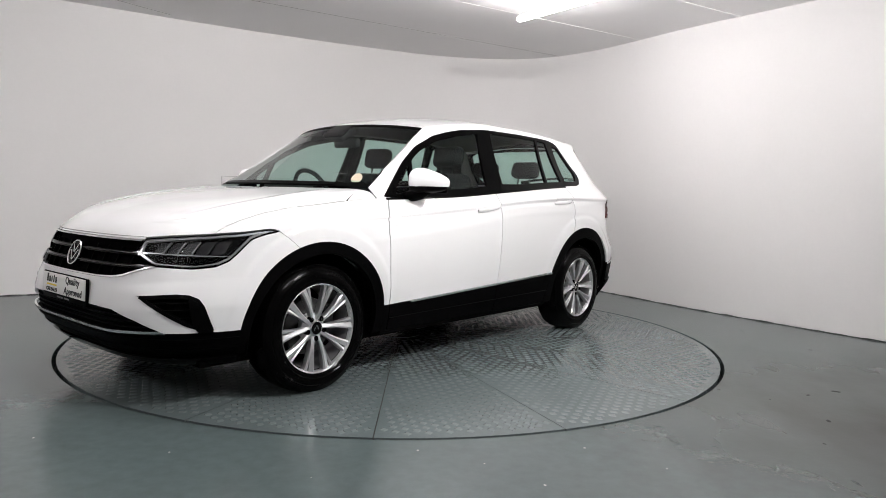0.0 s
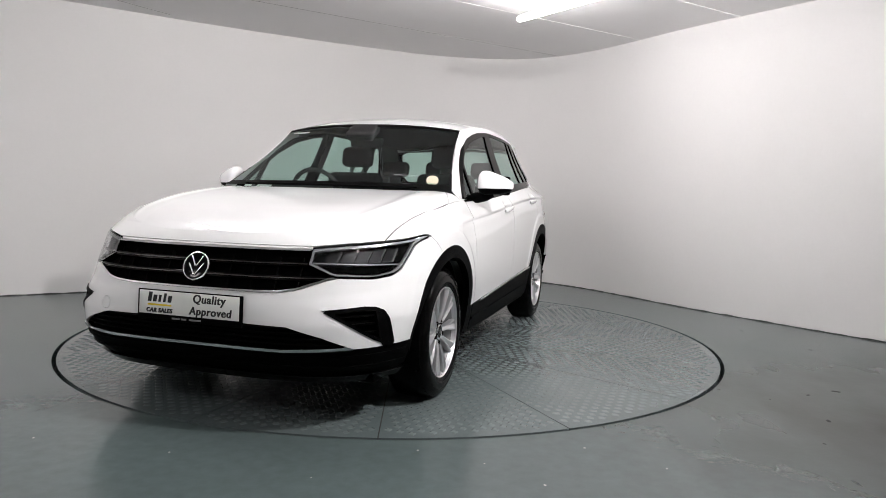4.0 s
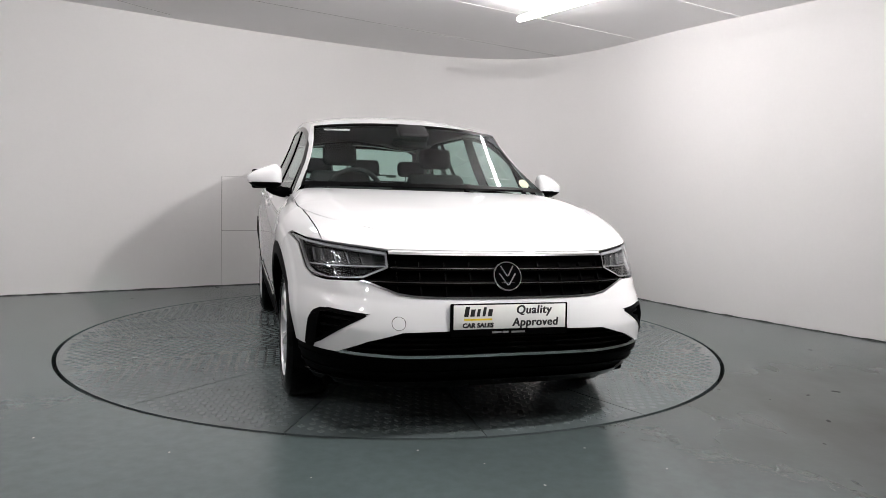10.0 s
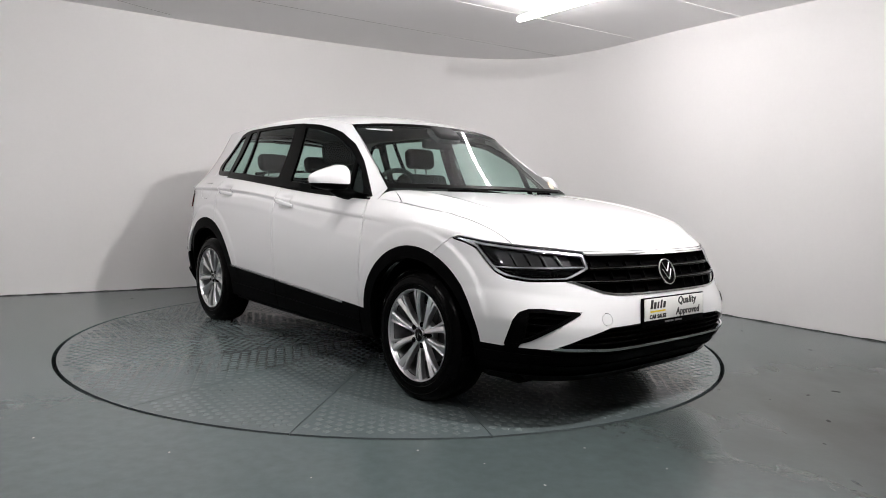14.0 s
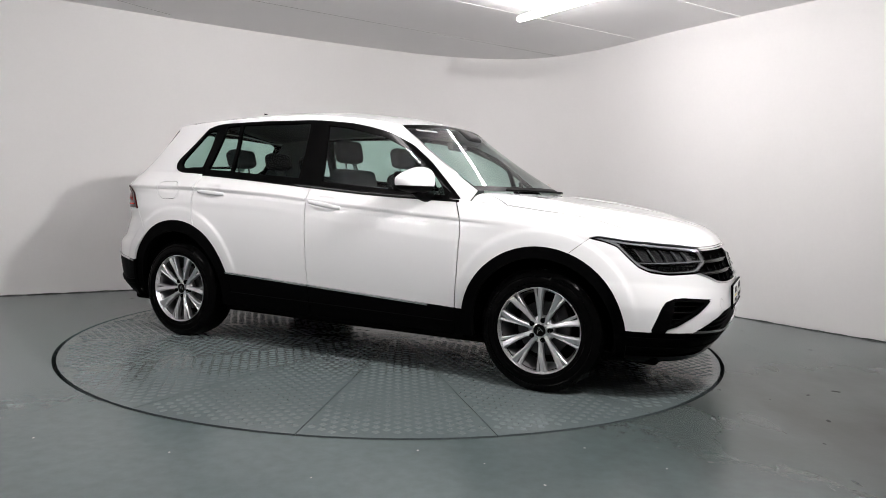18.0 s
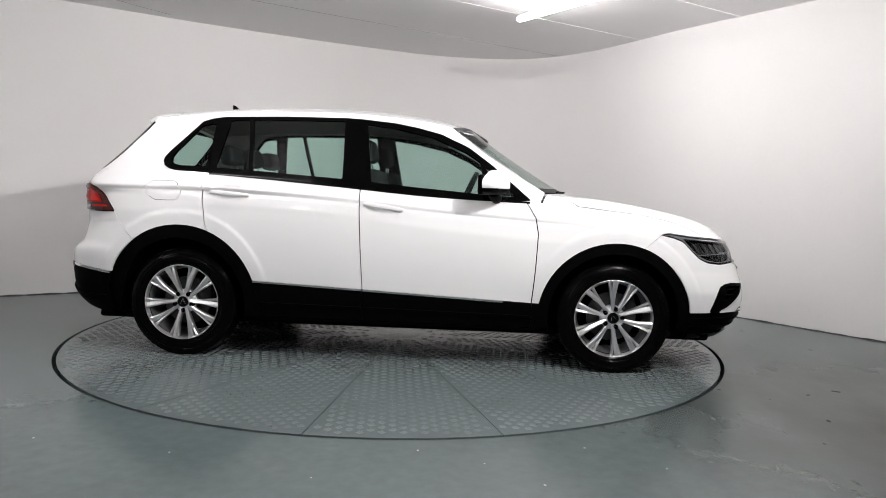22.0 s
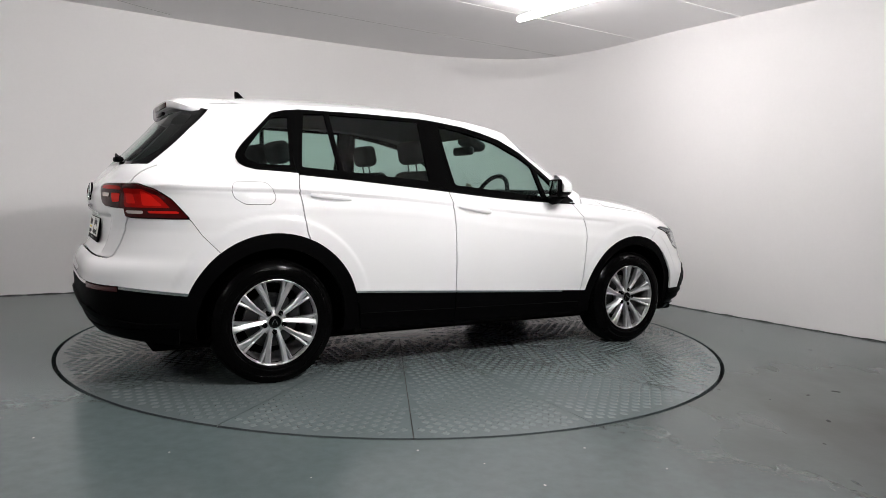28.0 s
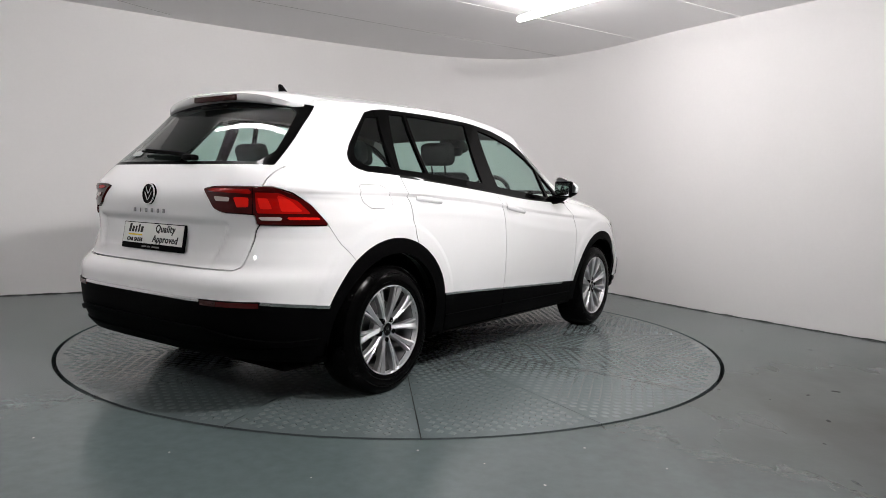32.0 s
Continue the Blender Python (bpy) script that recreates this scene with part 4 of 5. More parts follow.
# corner panels where pillar, wing and bonnet meet
foot_a = cab.v.reshape(60, -1, 3)[0][CAB_COLS[0] - 1:CAB_COLS[0] + CAB_COLS[1]]
edge_b = top_edge[(top_edge[:, 0] < 0.89) & (top_edge[:, 0] > 0.795)]
q = np.linspace(0, 1, len(foot_a))
edge_b = np.c_[[np.interp(q, np.linspace(0, 1, len(edge_b)), edge_b[:, i]) for i in range(3)]].T
corner = grid_skin(np.array([edge_b + (foot_a - edge_b) * f for f in np.linspace(0, 1, 10)]))
if corner.n[:, 2].mean() < 0:
    corner = Skin(corner.v, corner.f[:, ::-1])
corner = corner.moved(-0.001)
for s in (corner, corner.mirror()):
    s.put("wing_corner", PAINT, car, t=0.004)

# underside and wheel housings
part("underbody", box_bm((3.9, 1.5, 0.05), (0, 0, 0.225), 0.02), DARK, car)
for ax, az, hole, rim in ARCH:
    for sgn in (1, -1):
        bm = bmesh.new()
        rows = []
        for yv in (0.835, 0.60, 0.52):
            r = hole + 0.012 if yv > 0.55 else 0.02
            rows.append([bm.verts.new((ax + r * math.cos(a), sgn * yv, az + r * math.sin(a))) for a in np.linspace(-0.2, math.pi + 0.2, 40)])
        for p, q in zip(rows, rows[1:]):
            for k in range(39):
                bm.faces.new((p[k], p[k + 1], q[k + 1], q[k]))
        part("wheel_housing", bm, DARK, car)

# glasshouse
NCOL, C1 = sum(CAB_COLS), CAB_COLS[0]
roof = roof_sheet()
soften(cab, roof, 0.014)


def patch(s, cols, r0, r1, c0, c1):
    """A block of rows and columns of a sheet that was laid out as a grid."""
    idx = np.arange(len(s.v)).reshape(-1, cols)[r0:r1, c0:c1]
    v, n = s.v[idx], s.n[idx]
    g = grid_skin(v)
    return Skin(g.v, g.f, n.reshape(-1, 3))


rest = patch(cab, NCOL, 0, 60, C1 - 1, NCOL)
screen_glass = patch(cab, NCOL, 4, 57, 0, C1 - 2)
screen_frit = patch(cab, NCOL, 0, 5, 0, C1) + patch(cab, NCOL, 56, 60, 0, C1) + patch(cab, NCOL, 4, 57, C1 - 3, C1)
# the rest is sorted again by place: pillars and side in front of the tail
tail_part = rest.cut(np.maximum(face(rest, [(-0.2, 1.169), (0.668, 1.169), (0.600, 1.482), (-0.2, 1.60)]), rest.v[:, 0] + 1.45))
back, rest = tail_part
DLO = [(0.822, 1.034), (0.577, 1.247), (0.429, 1.354), (0.254, 1.435), (0.10, 1.474), (-0.042, 1.500), (-0.262, 1.521), (-0.369, 1.526), (-0.75, 1.527), (-1.146, 1.519), (-1.235, 1.507),
       (-1.304, 1.486), (-1.49, 1.292), (-1.520, 1.250), (-1.526, 1.222), (-1.512, 1.192), (-1.480, 1.174), (-1.418, 1.160), (-1.209, 1.145), (-0.256, 1.070), (0.60, 1.02)]
dlo, pillars = take(rest, lambda s: side(s, DLO))
PANES = (([(-0.168, 1.118), (-0.222, 1.488), (-0.042, 1.465), (0.205, 1.412), (0.404, 1.326), (0.500, 1.264), (0.545, 1.062)], "front"),
         ([(0.578, 1.058), (0.535, 1.238), (0.60, 1.190), (0.70, 1.085), (0.715, 1.052)], "front"),
         ([(-0.352, 1.135), (-0.368, 1.506), (-0.965, 1.503), (-0.922, 1.172)], "rear"),
         ([(-0.948, 1.174), (-0.992, 1.502), (-1.118, 1.494), (-1.168, 1.186)], "rear"),
         ([(-1.472, 1.252), (-1.452, 1.288), (-1.318, 1.445), (-1.295, 1.462), (-1.210, 1.472), (-1.232, 1.192), (-1.405, 1.194), (-1.450, 1.206), (-1.470, 1.226)], "quarter"))
doors = {(o.name.split(".")[0], 1 if o.data.vertices[0].co.y > 0 else -1): o for o in car.children if o.name.startswith(("front_door", "rear_door"))}
frame_skin = dlo
glass_skins = []
for pts, where in PANES:
    pane, frame_skin = take(frame_skin, lambda s: side(s, pts, 0.0))
    glass_skins.append((pane, where))
for sgn in (1, -1):
    fl = (lambda s: s) if sgn > 0 else (lambda s: s.mirror())
    fl(pillars).put("body_frame", PAINT, car, "white roof pillars", 0.005)
    fl(pillars.cut(pillars.v[:, 0] - 0.22)[0].moved(-0.022)).put("pillar_lining", PILLAR, car)
    edge = frame_skin.cut(-(frame_skin.v[:, 0] + 0.262))
    f1, f2 = edge
    for skin_, key in ((f1, "front_door"), (f2, "rear_door")):
        skin_f, more = (skin_, None) if key == "front_door" else take(skin_, lambda s: s.v[:, 0] * -1 - 1.205 + 0.22 * (s.v[:, 2] - 1.17) * -0.4, 0.002)
        fl(skin_f.moved(0.003)).put("window_frame", GLOSS, doors[(key, sgn)], "gloss black window frame", 0.02)
        if more is not None and len(more.f):
            fl(more.moved(0.003)).put("window_surround", GLOSS, car, "gloss black window surround", 0.02)
    for pane, where in glass_skins:
        parent = car if where == "quarter" else doors[(where + "_door", sgn)]
        fl(even(pane).moved(-0.004)).put("quarter_window" if where == "quarter" else "window", GLASS if where == "front" else GLASSD, parent, "green-tinted glass")
    # rubber line along the windows' foot
    belt = band(shell, lambda s: edge_z(s.v[:, 0]) - s.v[:, 2], -0.002, 0.010)
    belt = belt.cut(np.maximum(belt.v[:, 0] - 0.815, -1.195 - belt.v[:, 0]))[0]
    fl(belt.moved(0.005)).put("belt_moulding", GLOSS, car, "black moulding under the side windows", 0.01)


ws = both(even(screen_glass)).put("windscreen", GLASS, car, "green-tinted windscreen")
both(screen_frit).put("frit", FRIT, ws, "black border of the windscreen")
PAPER = mat("sticker_paper", (0.33, 0.36, 0.35), 0.5, grain=0.25, grain_size=120)
g_ = screen_glass.mirror()
g_.cut(np.maximum(np.abs(g_.v[:, 1] + 0.49) - 0.08, np.abs(g_.v[:, 2] - 1.456) - 0.006))[0].moved(0.001).put("sticker", PAPER, ws, "narrow pale sticker along the upper edge")
g_ = screen_glass
g_.cut(np.maximum(np.abs(g_.v[:, 1] - 0.50) - 0.10, np.abs(g_.v[:, 2] - 1.166) - 0.0025))[0].moved(0.001).put("small_writing", PAPER, ws, "thin line of small pale writing")
REARG = [(-0.2, 1.205), (0.585, 1.205), (0.60, 1.24), (0.545, 1.43), (0.50, 1.452), (-0.2, 1.478)]
glass_r, frit = take(both(back), lambda s: face(s, REARG, 0.02))
dome = np.c_[np.full(len(glass_r.v), -math.cos(0.76)), 0.55 * glass_r.v[:, 1], math.sin(0.76) + 0.4 * (glass_r.v[:, 2] - 1.33)]
glass_r.n = dome / np.linalg.norm(dome, axis=1, keepdims=True)
rw = glass_r.put("rear_window", GLASSD, tailgate, "tinted rear window")
frit.put("frit", GLOSS, rw, "black border of the rear window", 0.01)
label_ = glass_r.cut(np.maximum(np.abs(glass_r.v[:, 1] - 0.41) - 0.05, np.abs(glass_r.v[:, 2] - 1.230) - 0.014))[0]
label_.moved(0.0015).put("sticker", PAPER, rw, "small pale sticker low on the rear window")
roof.put("roof", PAINT, car, "plain white roof", 0.02)
roof.moved(-0.03).put("headlining", LINING, car, "grey headlining")

# roof spoiler with the high brake light, aerial
bm = bmesh.new()
us = np.linspace(-1, 1, 41)
rows = []
for u in us:
    a = abs(u)
    xr = float(roof_back_x(np.array([u]))[0])
    x0 = xr + 0.16
    p0 = roof_point(np.array([u]), np.array([x0]))[0]
    pz = roof_point(np.array([u]), np.array([xr]))[0]
    tip = xr - 0.085 * (1 - 0.55 * a ** 5)
    y = pz[1] * 1.0
    zt = pz[2] - 0.012 - 0.02 * a ** 6
    th = 1 - 0.7 * a ** 8
    rows.append([(x0, p0[1], p0[2] + 0.001), (x0 - 0.05, p0[1] * 1.0, p0[2] + 0.002), (xr, y, pz[2] + 0.006), (tip + 0.02, y * 0.985, zt + 0.006), (tip, y * 0.98, zt - 0.006),
                 (tip + 0.002, y * 0.98, zt - 0.006 - 0.030 * th), (tip + 0.012, y * 0.98, zt - 0.006 - 0.038 * th), (xr + 0.01, y * 0.985, pz[2] - 0.075 * th), (xr + 0.03, y * 0.97, pz[2] - 0.07 * th)])
vs = [[bm.verts.new(q) for q in r] for r in rows]
for a, b in zip(vs, vs[1:]):
    for k in range(len(a) - 1):
        bm.faces.new((a[k], a[k + 1], b[k + 1], b[k]))
bm.faces.new(vs[0])
bm.faces.new(vs[-1][::-1])
spoiler = part("roof_spoiler", bm, PAINT, car, "white roof spoiler over the rear window", 50)
part("brake_light", box_bm((0.012, 0.36, 0.030), (-1.7840, 0, 1.531), 0.005), mat("smoked_red", (0.02, 0.0015, 0.0015), 0.15, spec=0.2), spoiler, "dark red high brake light")
part("washer_trim", box_bm((0.02, 0.22, 0.02), (-1.785, 0, 1.487), 0.006), GLOSS, spoiler)
bm = prism_bm([(-1.335, 1.59), (-1.245, 1.596), (-1.262, 1.612), (-1.325, 1.668), (-1.342, 1.672), (-1.345, 1.66)], 0.016)
part("aerial", bm, GLOSS, car, "black shark-fin aerial")

# rear wiper
bm = tube_bm([(-2.043, -0.14, 1.206), (-2.035, -0.10, 1.218), (-2.018, 0.10, 1.234), (-2.000, 0.30, 1.25)], [0.014, 0.012, 0.009, 0.006], 8)
wiper = part("rear_wiper", bm, PLASTIC, tailgate, "black rear wiper")
part("wiper_pivot", box_bm((0.05, 0.09, 0.03), (-2.035, -0.14, 1.203), 0.012), PLASTIC, wiper)
bm = tube_bm([(-2.014, -0.02, 1.224), (-2.002, 0.18, 1.232), (-1.985, 0.36, 1.243)], 0.006, 6)
part("wiper_blade", bm, PLASTIC, wiper)
# windscreen wipers lie under the bonnet's rear edge
for y0, y1 in ((-0.55, 0.05), (0.0, 0.58)):
    n = 8
    bm = tube_bm([(1.10 - 0.185 * ((y0 + (y1 - y0) * k / n) / 0.764) ** 2 - 0.004, y0 + (y1 - y0) * k / n, 1.094) for k in range(n + 1)], 0.006, 6)
    part("wiper", bm, PLASTIC, car, "black windscreen wiper")

# mirrors on the doors
for sgn in (1, -1):
    d = doors[("front_door", sgn)]
    bm = bmesh.new()
    bmesh.ops.create_uvsphere(bm, u_segments=32, v_segments=20, radius=1)
    lower = bmesh.new()
    for v in bm.verts:
        x, y, z = v.co
        q = lambda t, e: math.copysign(abs(t) ** e, t)
        x, y, z = q(x, 0.75), q(y, 0.62), q(z, 0.72)
        taper = 1.0 - 0.56 * y
        zz = 1.128 + z * (0.068 if z > 0 else 0.064) * (taper if z > 0 else 1 - 0.18 * y)
        v.co = (0.568 + x * (0.094 if x > 0 else 0.050) * (1.0 - 0.24 * y) - 0.034 * y, sgn * (0.948 + 0.102 * y), zz)
    cap = bm.copy()
    bmesh.ops.bisect_plane(cap, geom=cap.verts[:] + cap.edges[:] + cap.faces[:], plane_co=(0, 0, 1.102), plane_no=(0, 0, 1), clear_inner=True)
    bmesh.ops.bisect_plane(cap, geom=cap.verts[:] + cap.edges[:] + cap.faces[:], plane_co=(0.549, sgn * 0.957, 1.1), plane_no=(1, sgn * 0.34, 0), clear_inner=True)
    bmesh.ops.bisect_plane(bm, geom=bm.verts[:] + bm.edges[:] + bm.faces[:], plane_co=(0, 0, 1.098), plane_no=(0, 0, 1), clear_outer=True)
    m = part("door_mirror", cap, PAINT, d, "white mirror cap over a black housing")
    part("housing", bm, PLASTIC, m, "black lower housing")
    bm = tube_bm([(0.590, sgn * 0.925, 1.082), (0.598, sgn * 0.885, 1.058), (0.605, sgn * 0.848, 1.045), (0.612, sgn * 0.80, 1.040)], [0.036, 0.036, 0.033, 0.033], 12)
    part("foot", bm, PLASTIC, m)
    turn = Matrix.Translation((0.534, sgn * 0.944, 1.122)) @ Matrix.Rotation(-sgn * -0.33, 4, "Z")
    bm = box_bm((0.034, 0.166, 0.118), (-0.001, 0, 0), 0.014, 3)
    bm.transform(turn)
    part("bezel", bm, PLASTIC, m, "black mirror bezel")
    bm = box_bm((0.006, 0.142, 0.094), (-0.0165, 0, 0.0), 0.0025)
    bm.transform(turn)
    part("mirror_glass", bm, CHROME, m, "mirror glass")


# number plates: frame, white plate, writing
def words(text, size, at, m, material, parent, name="lettering"):
    cu = bpy.data.curves.new(name, "FONT")
    cu.body, cu.size, cu.extrude, cu.align_x, cu.offset = text, size, 0.0006, "CENTER", 0.0009
    cu.shear, cu.space_character = 0.12, 1.10
    tmp = new("text", cu)
    me = bpy.data.meshes.new_from_object(tmp.evaluated_get(bpy.context.evaluated_depsgraph_get()))
    bpy.data.objects.remove(tmp)
    bm = bmesh.new()
    bm.from_mesh(me)
    heavy = bm.copy()                       # a second, shifted copy makes the strokes bold
    bmesh.ops.translate(heavy, vec=(0.0022, 0.0, 0.00015), verts=heavy.verts)
    heavy.to_mesh(me)
    bm.from_mesh(me)
    bm.to_mesh(me)
    bm.free()
    heavy.free()
    me.transform(m @ Matrix.Translation((*at, 0.0022)))
    return link(name, me, material, parent)


PLATE = mat("plate_face", (0.72, 0.72, 0.69), 0.35, grain=0.02, grain_size=60)
INK = mat("black_ink", (0.012, 0.012, 0.012), 0.5)
YEL = mat("yellow_ink", (0.75, 0.55, 0.03), 0.5)
GREY = mat("grey_ink", (0.16, 0.16, 0.16), 0.5)


def number_plate(name, at, yaw, tilt, parent_label):
    """Local x to the reader's right, y up, z towards the reader."""
    root = empty(name, parent_label)
    m = Matrix.Translation(at) @ Matrix.Rotation(yaw, 4, "Z") @ Matrix.Rotation(math.pi / 2 - tilt, 4, "X")
    root.parent = car

    def slab(nm, w, h, dep, cx, cy, cz, mt, bev, par=None, label=""):
        bm = box_bm((w, h, dep), (cx, cy, cz), bev)
        bm.transform(m)
        return part(nm, bm, mt, par or root, label)
    fr = slab("plate_frame", 0.536, 0.136, 0.012, 0, -0.006, -0.008, PLASTIC, 0.004)
    slab("plate_face", 0.512, 0.102, 0.004, 0, 0.006, 0.0, PLATE, 0.0015, label="white plate face")
    words("Quality", 0.050, (0.104, 0.018), m, INK, root)
    words("Approved", 0.048, (0.112, -0.034), m, INK, root)
    words("CAR SALES", 0.026, (-0.150, -0.037), m, INK, root)
    # brand mark as plain slanted bars over a yellow line
    for k, (h, w) in enumerate(((0.042, 0.019), (0.030, 0.019), (0.031, 0.013), (0.039, 0.013), (0.030, 0.019))):
        bm = box_bm((w, h, 0.001), (0, 0, 0))
        sh = Matrix.Identity(4)
        sh[0][1] = 0.18
        bm.transform(m @ Matrix.Translation((-0.198 + 0.026 * k, 0.026 + (h - 0.034) / 2, 0.0024)) @ sh)
        part("brand_bar", bm, INK, root)
    slab("brand_line", 0.125, 0.008, 0.0012, -0.148, -0.004, 0.002, YEL, 0)
    for cx, wd in ((-0.062, 0.042), (-0.022, 0.026), (0.036, 0.062)):
        slab("small_writing", wd, 0.008, 0.0012, cx, -0.060, -0.0018, GREY, 0)
    return root


number_plate("front_number_plate", (2.262, 0, 0.540), math.pi / 2, 0.05, "white show plate in a black frame on the front bumper")
number_plate("rear_number_plate", (-2.152, 0, 0.812), -math.pi / 2, 0.16, "white show plate in a black frame on the tailgate")


# round badges, drawn as a ring with slanted bars
def badge(at, yaw, tilt, r, parent):
    m = Matrix.Translation(at) @ Matrix.Rotation(yaw, 4, "Z") @ Matrix.Rotation(math.pi / 2 - tilt, 4, "X")
    bm = lathe_bm([(0.001, -0.0028), (r * 0.3, -0.0025), (r * 0.6, -0.0015), (r * 0.9, 0), (r * 0.99, 0), (r * 0.99, -0.012), (0.001, -0.012)], 40, "z")
    bm.transform(m)
    b = part("badge", bm, GLOSS, parent, "round chrome badge on black")
    bm = lathe_bm([(r * 0.89, 0), (r * 0.91, 0.004), (r * 0.97, 0.004), (r, 0), (r * 0.97, -0.004), (r * 0.91, -0.004)], 48, "z", closed=True)
    bm.transform(m)
    part("ring", bm, CHROME, b, "chrome ring")
    for x, y, a, ln in ((-0.24, 0.34, 30, 0.80), (0.24, 0.34, -30, 0.80), (-0.30, -0.22, 34, 0.95), (0.30, -0.22, -34, 0.95)):
        bm = box_bm((r * 0.10, r * ln, 0.004), (0, 0, 0), 0.0012, 1)
        bm.transform(m @ Matrix.Translation((x * r, y * r, 0.002)) @ Matrix.Rotation(radians(a), 4, "Z"))
        part("bar", bm, CHROME, b)


badge((2.208, 0, 0.712), math.pi / 2, 0.35, 0.066, car)
badge((-2.172, 0, 1.018), -math.pi / 2, 0.1, 0.053, tailgate)
for k in range(6):
    part("letter_bar", box_bm((0.004, 0.017 if k not in (1,) else 0.006, 0.020), (-2.170, 0.125 - 0.05 * k, 0.936), 0.001, 1), LETTER, tailgate, "small chrome bar of the model lettering")


# wheels
def blade(bm, left, right, high, low_, y0, ridge=0.5):
    """A spoke: two edges (x, r) with a ridge between them, facing y; it sinks towards the hub."""
    rows = []
    for (xa, ra), (xb, rb) in zip(left, right):
        dish = -0.030 * (1 - min(1, ra / 0.2)) ** 1.3
        q = ridge
        rows.append([bm.verts.new((xa, low_ + dish, ra)), bm.verts.new((xa, y0 + dish, ra)), bm.verts.new((xa + (xb - xa) * q, high + dish, ra + (rb - ra) * q)),
                     bm.verts.new((xb, y0 + dish - 0.002, rb)), bm.verts.new((xb, low_ + dish, rb))])
    for a, b in zip(rows, rows[1:]):
        for k in range(4):
            bm.faces.new((a[k], a[k + 1], b[k + 1], b[k]))
    bm.faces.new(rows[0])
    bm.faces.new(rows[-1][::-1])


def build_wheel(name):
    root = empty(name)
    w = 0.108
    prof = [(0.228, -w + 0.012), (0.245, -w), (0.285, -w - 0.004), (0.318, -w + 0.006), (0.336, -w + 0.022), (0.343, -0.06), (TYRE_R, -0.02), (TYRE_R, 0.02), (0.343, 0.06), (0.336, w - 0.022),
            (0.318, w - 0.006), (0.300, w + 0.001), (0.296, w - 0.001), (0.285, w + 0.004), (0.262, w + 0.003), (0.258, w), (0.245, w - 0.001), (0.230, w - 0.012)]
    tyre = part("tyre", lathe_bm(prof, 72), TYRE, root, "black road tyre", 30)
    # tread grooves as raised shoulder blocks
    bm = bmesh.new()
    for k in range(60):
        a = 2 * math.pi * k / 60
        for s in (-1, 1):
            box_bm((0.022, 0.034, 0.006), (0, 0, 0), bm=bm)
            vs_ = list(bm.verts)[-8:]
            bmesh.ops.transform(bm, matrix=Matrix.Rotation(a, 4, "Y") @ Matrix.Translation((0, s * 0.068, 0.3365)) @ Matrix.Rotation(s * -0.12, 4, "X"), verts=vs_)
    tagged(part("tyre_tread", bm, TYRE, tyre, smooth=0), kind="stuff")
    part("rim", lathe_bm([(0.2295, w - 0.010), (0.2365, w - 0.006), (0.2365, w - 0.002), (0.2345, w - 0.001), (0.2325, w - 0.006), (0.224, w - 0.030)], 72), ALLOY, root, "silver alloy rim", 40)
    part("barrel", lathe_bm([(0.220, w - 0.030), (0.214, w - 0.05), (0.205, -0.02), (0.214, -w), (0.222, -w)], 64), BARREL, root, "inner rim barrel", 40)
    for k in range(10):
        one = bmesh.new()
        blade(one, [(-0.012, 0.045), (-0.013, 0.09), (-0.019, 0.14), (-0.026, 0.17), (-0.033, 0.20), (-0.042, 0.230)],
              [(0.011, 0.045), (0.010, 0.09), (0.006, 0.14), (0.003, 0.17), (-0.001, 0.20), (-0.004, 0.230)], w - 0.008, w - 0.042, w - 0.014, 0.30)
        blade(one, [(0.0085, 0.09), (0.005, 0.14), (0.0025, 0.168), (0.0045, 0.20), (0.0065, 0.230)],
              [(0.0105, 0.09), (0.0135, 0.14), (0.0165, 0.168), (0.020, 0.20), (0.025, 0.230)], w - 0.0125, w - 0.046, w - 0.017, 0.65)
        one.transform(Matrix.Rotation(radians(36 * k + 20), 4, "Y") @ Matrix.Diagonal((1 if k % 2 else -1, 1, 1, 1)))
        me = bpy.data.meshes.new("spoke")
        bmesh.ops.recalc_face_normals(one, faces=one.faces)
        one.to_mesh(me)
        one.free()
        link("spoke", me, ALLOY, root)
    hub = part("hub", lathe_bm([(0.001, w - 0.036), (0.034, w - 0.036), (0.062, w - 0.046), (0.075, w - 0.06), (0.075, w - 0.09)], 40), ALLOY, root, "wheel centre", 30)
    part("hub_cap", lathe_bm([(0.001, w - 0.026), (0.032, w - 0.027), (0.035, w - 0.032), (0.035, w - 0.05)], 32), GLOSS, hub, "black centre cap")
    part("cap_ring", lathe_bm([(0.0325, w - 0.027), (0.0335, w - 0.0245), (0.036, w - 0.0255), (0.036, w - 0.034)], 32), CHROME, hub)
    for k, (x, z, a) in enumerate(((-0.006, 0.006, 22), (0.006, 0.006, -22), (-0.012, -0.004, 22), (0.012, -0.004, -22))):
        bm = box_bm((0.003, 0.002, 0.022), (0, 0, 0))
        bm.transform(Matrix.Translation((x, w - 0.0265, z)) @ Matrix.Rotation(radians(a), 4, "Y"))
        part("cap_mark", bm, CHROME, hub)
    for k in range(5):
        a = radians(90 - 36 - 72 * k)
        bm = lathe_bm([(0.001, w - 0.031), (0.008, w - 0.031), (0.0085, w - 0.027), (0.014, w - 0.027), (0.014, w - 0.07)], 14)
        bm.transform(Matrix.Translation((0.056 * math.cos(a), 0, 0.056 * math.sin(a))))
        part("wheel_bolt", bm, GLOSS, hub)
    part("brake_disc", lathe_bm([(0.001, 0.01), (0.15, 0.01), (0.152, 0.0), (0.15, -0.015), (0.001, -0.015)], 40), DISCM, root, "steel brake disc")
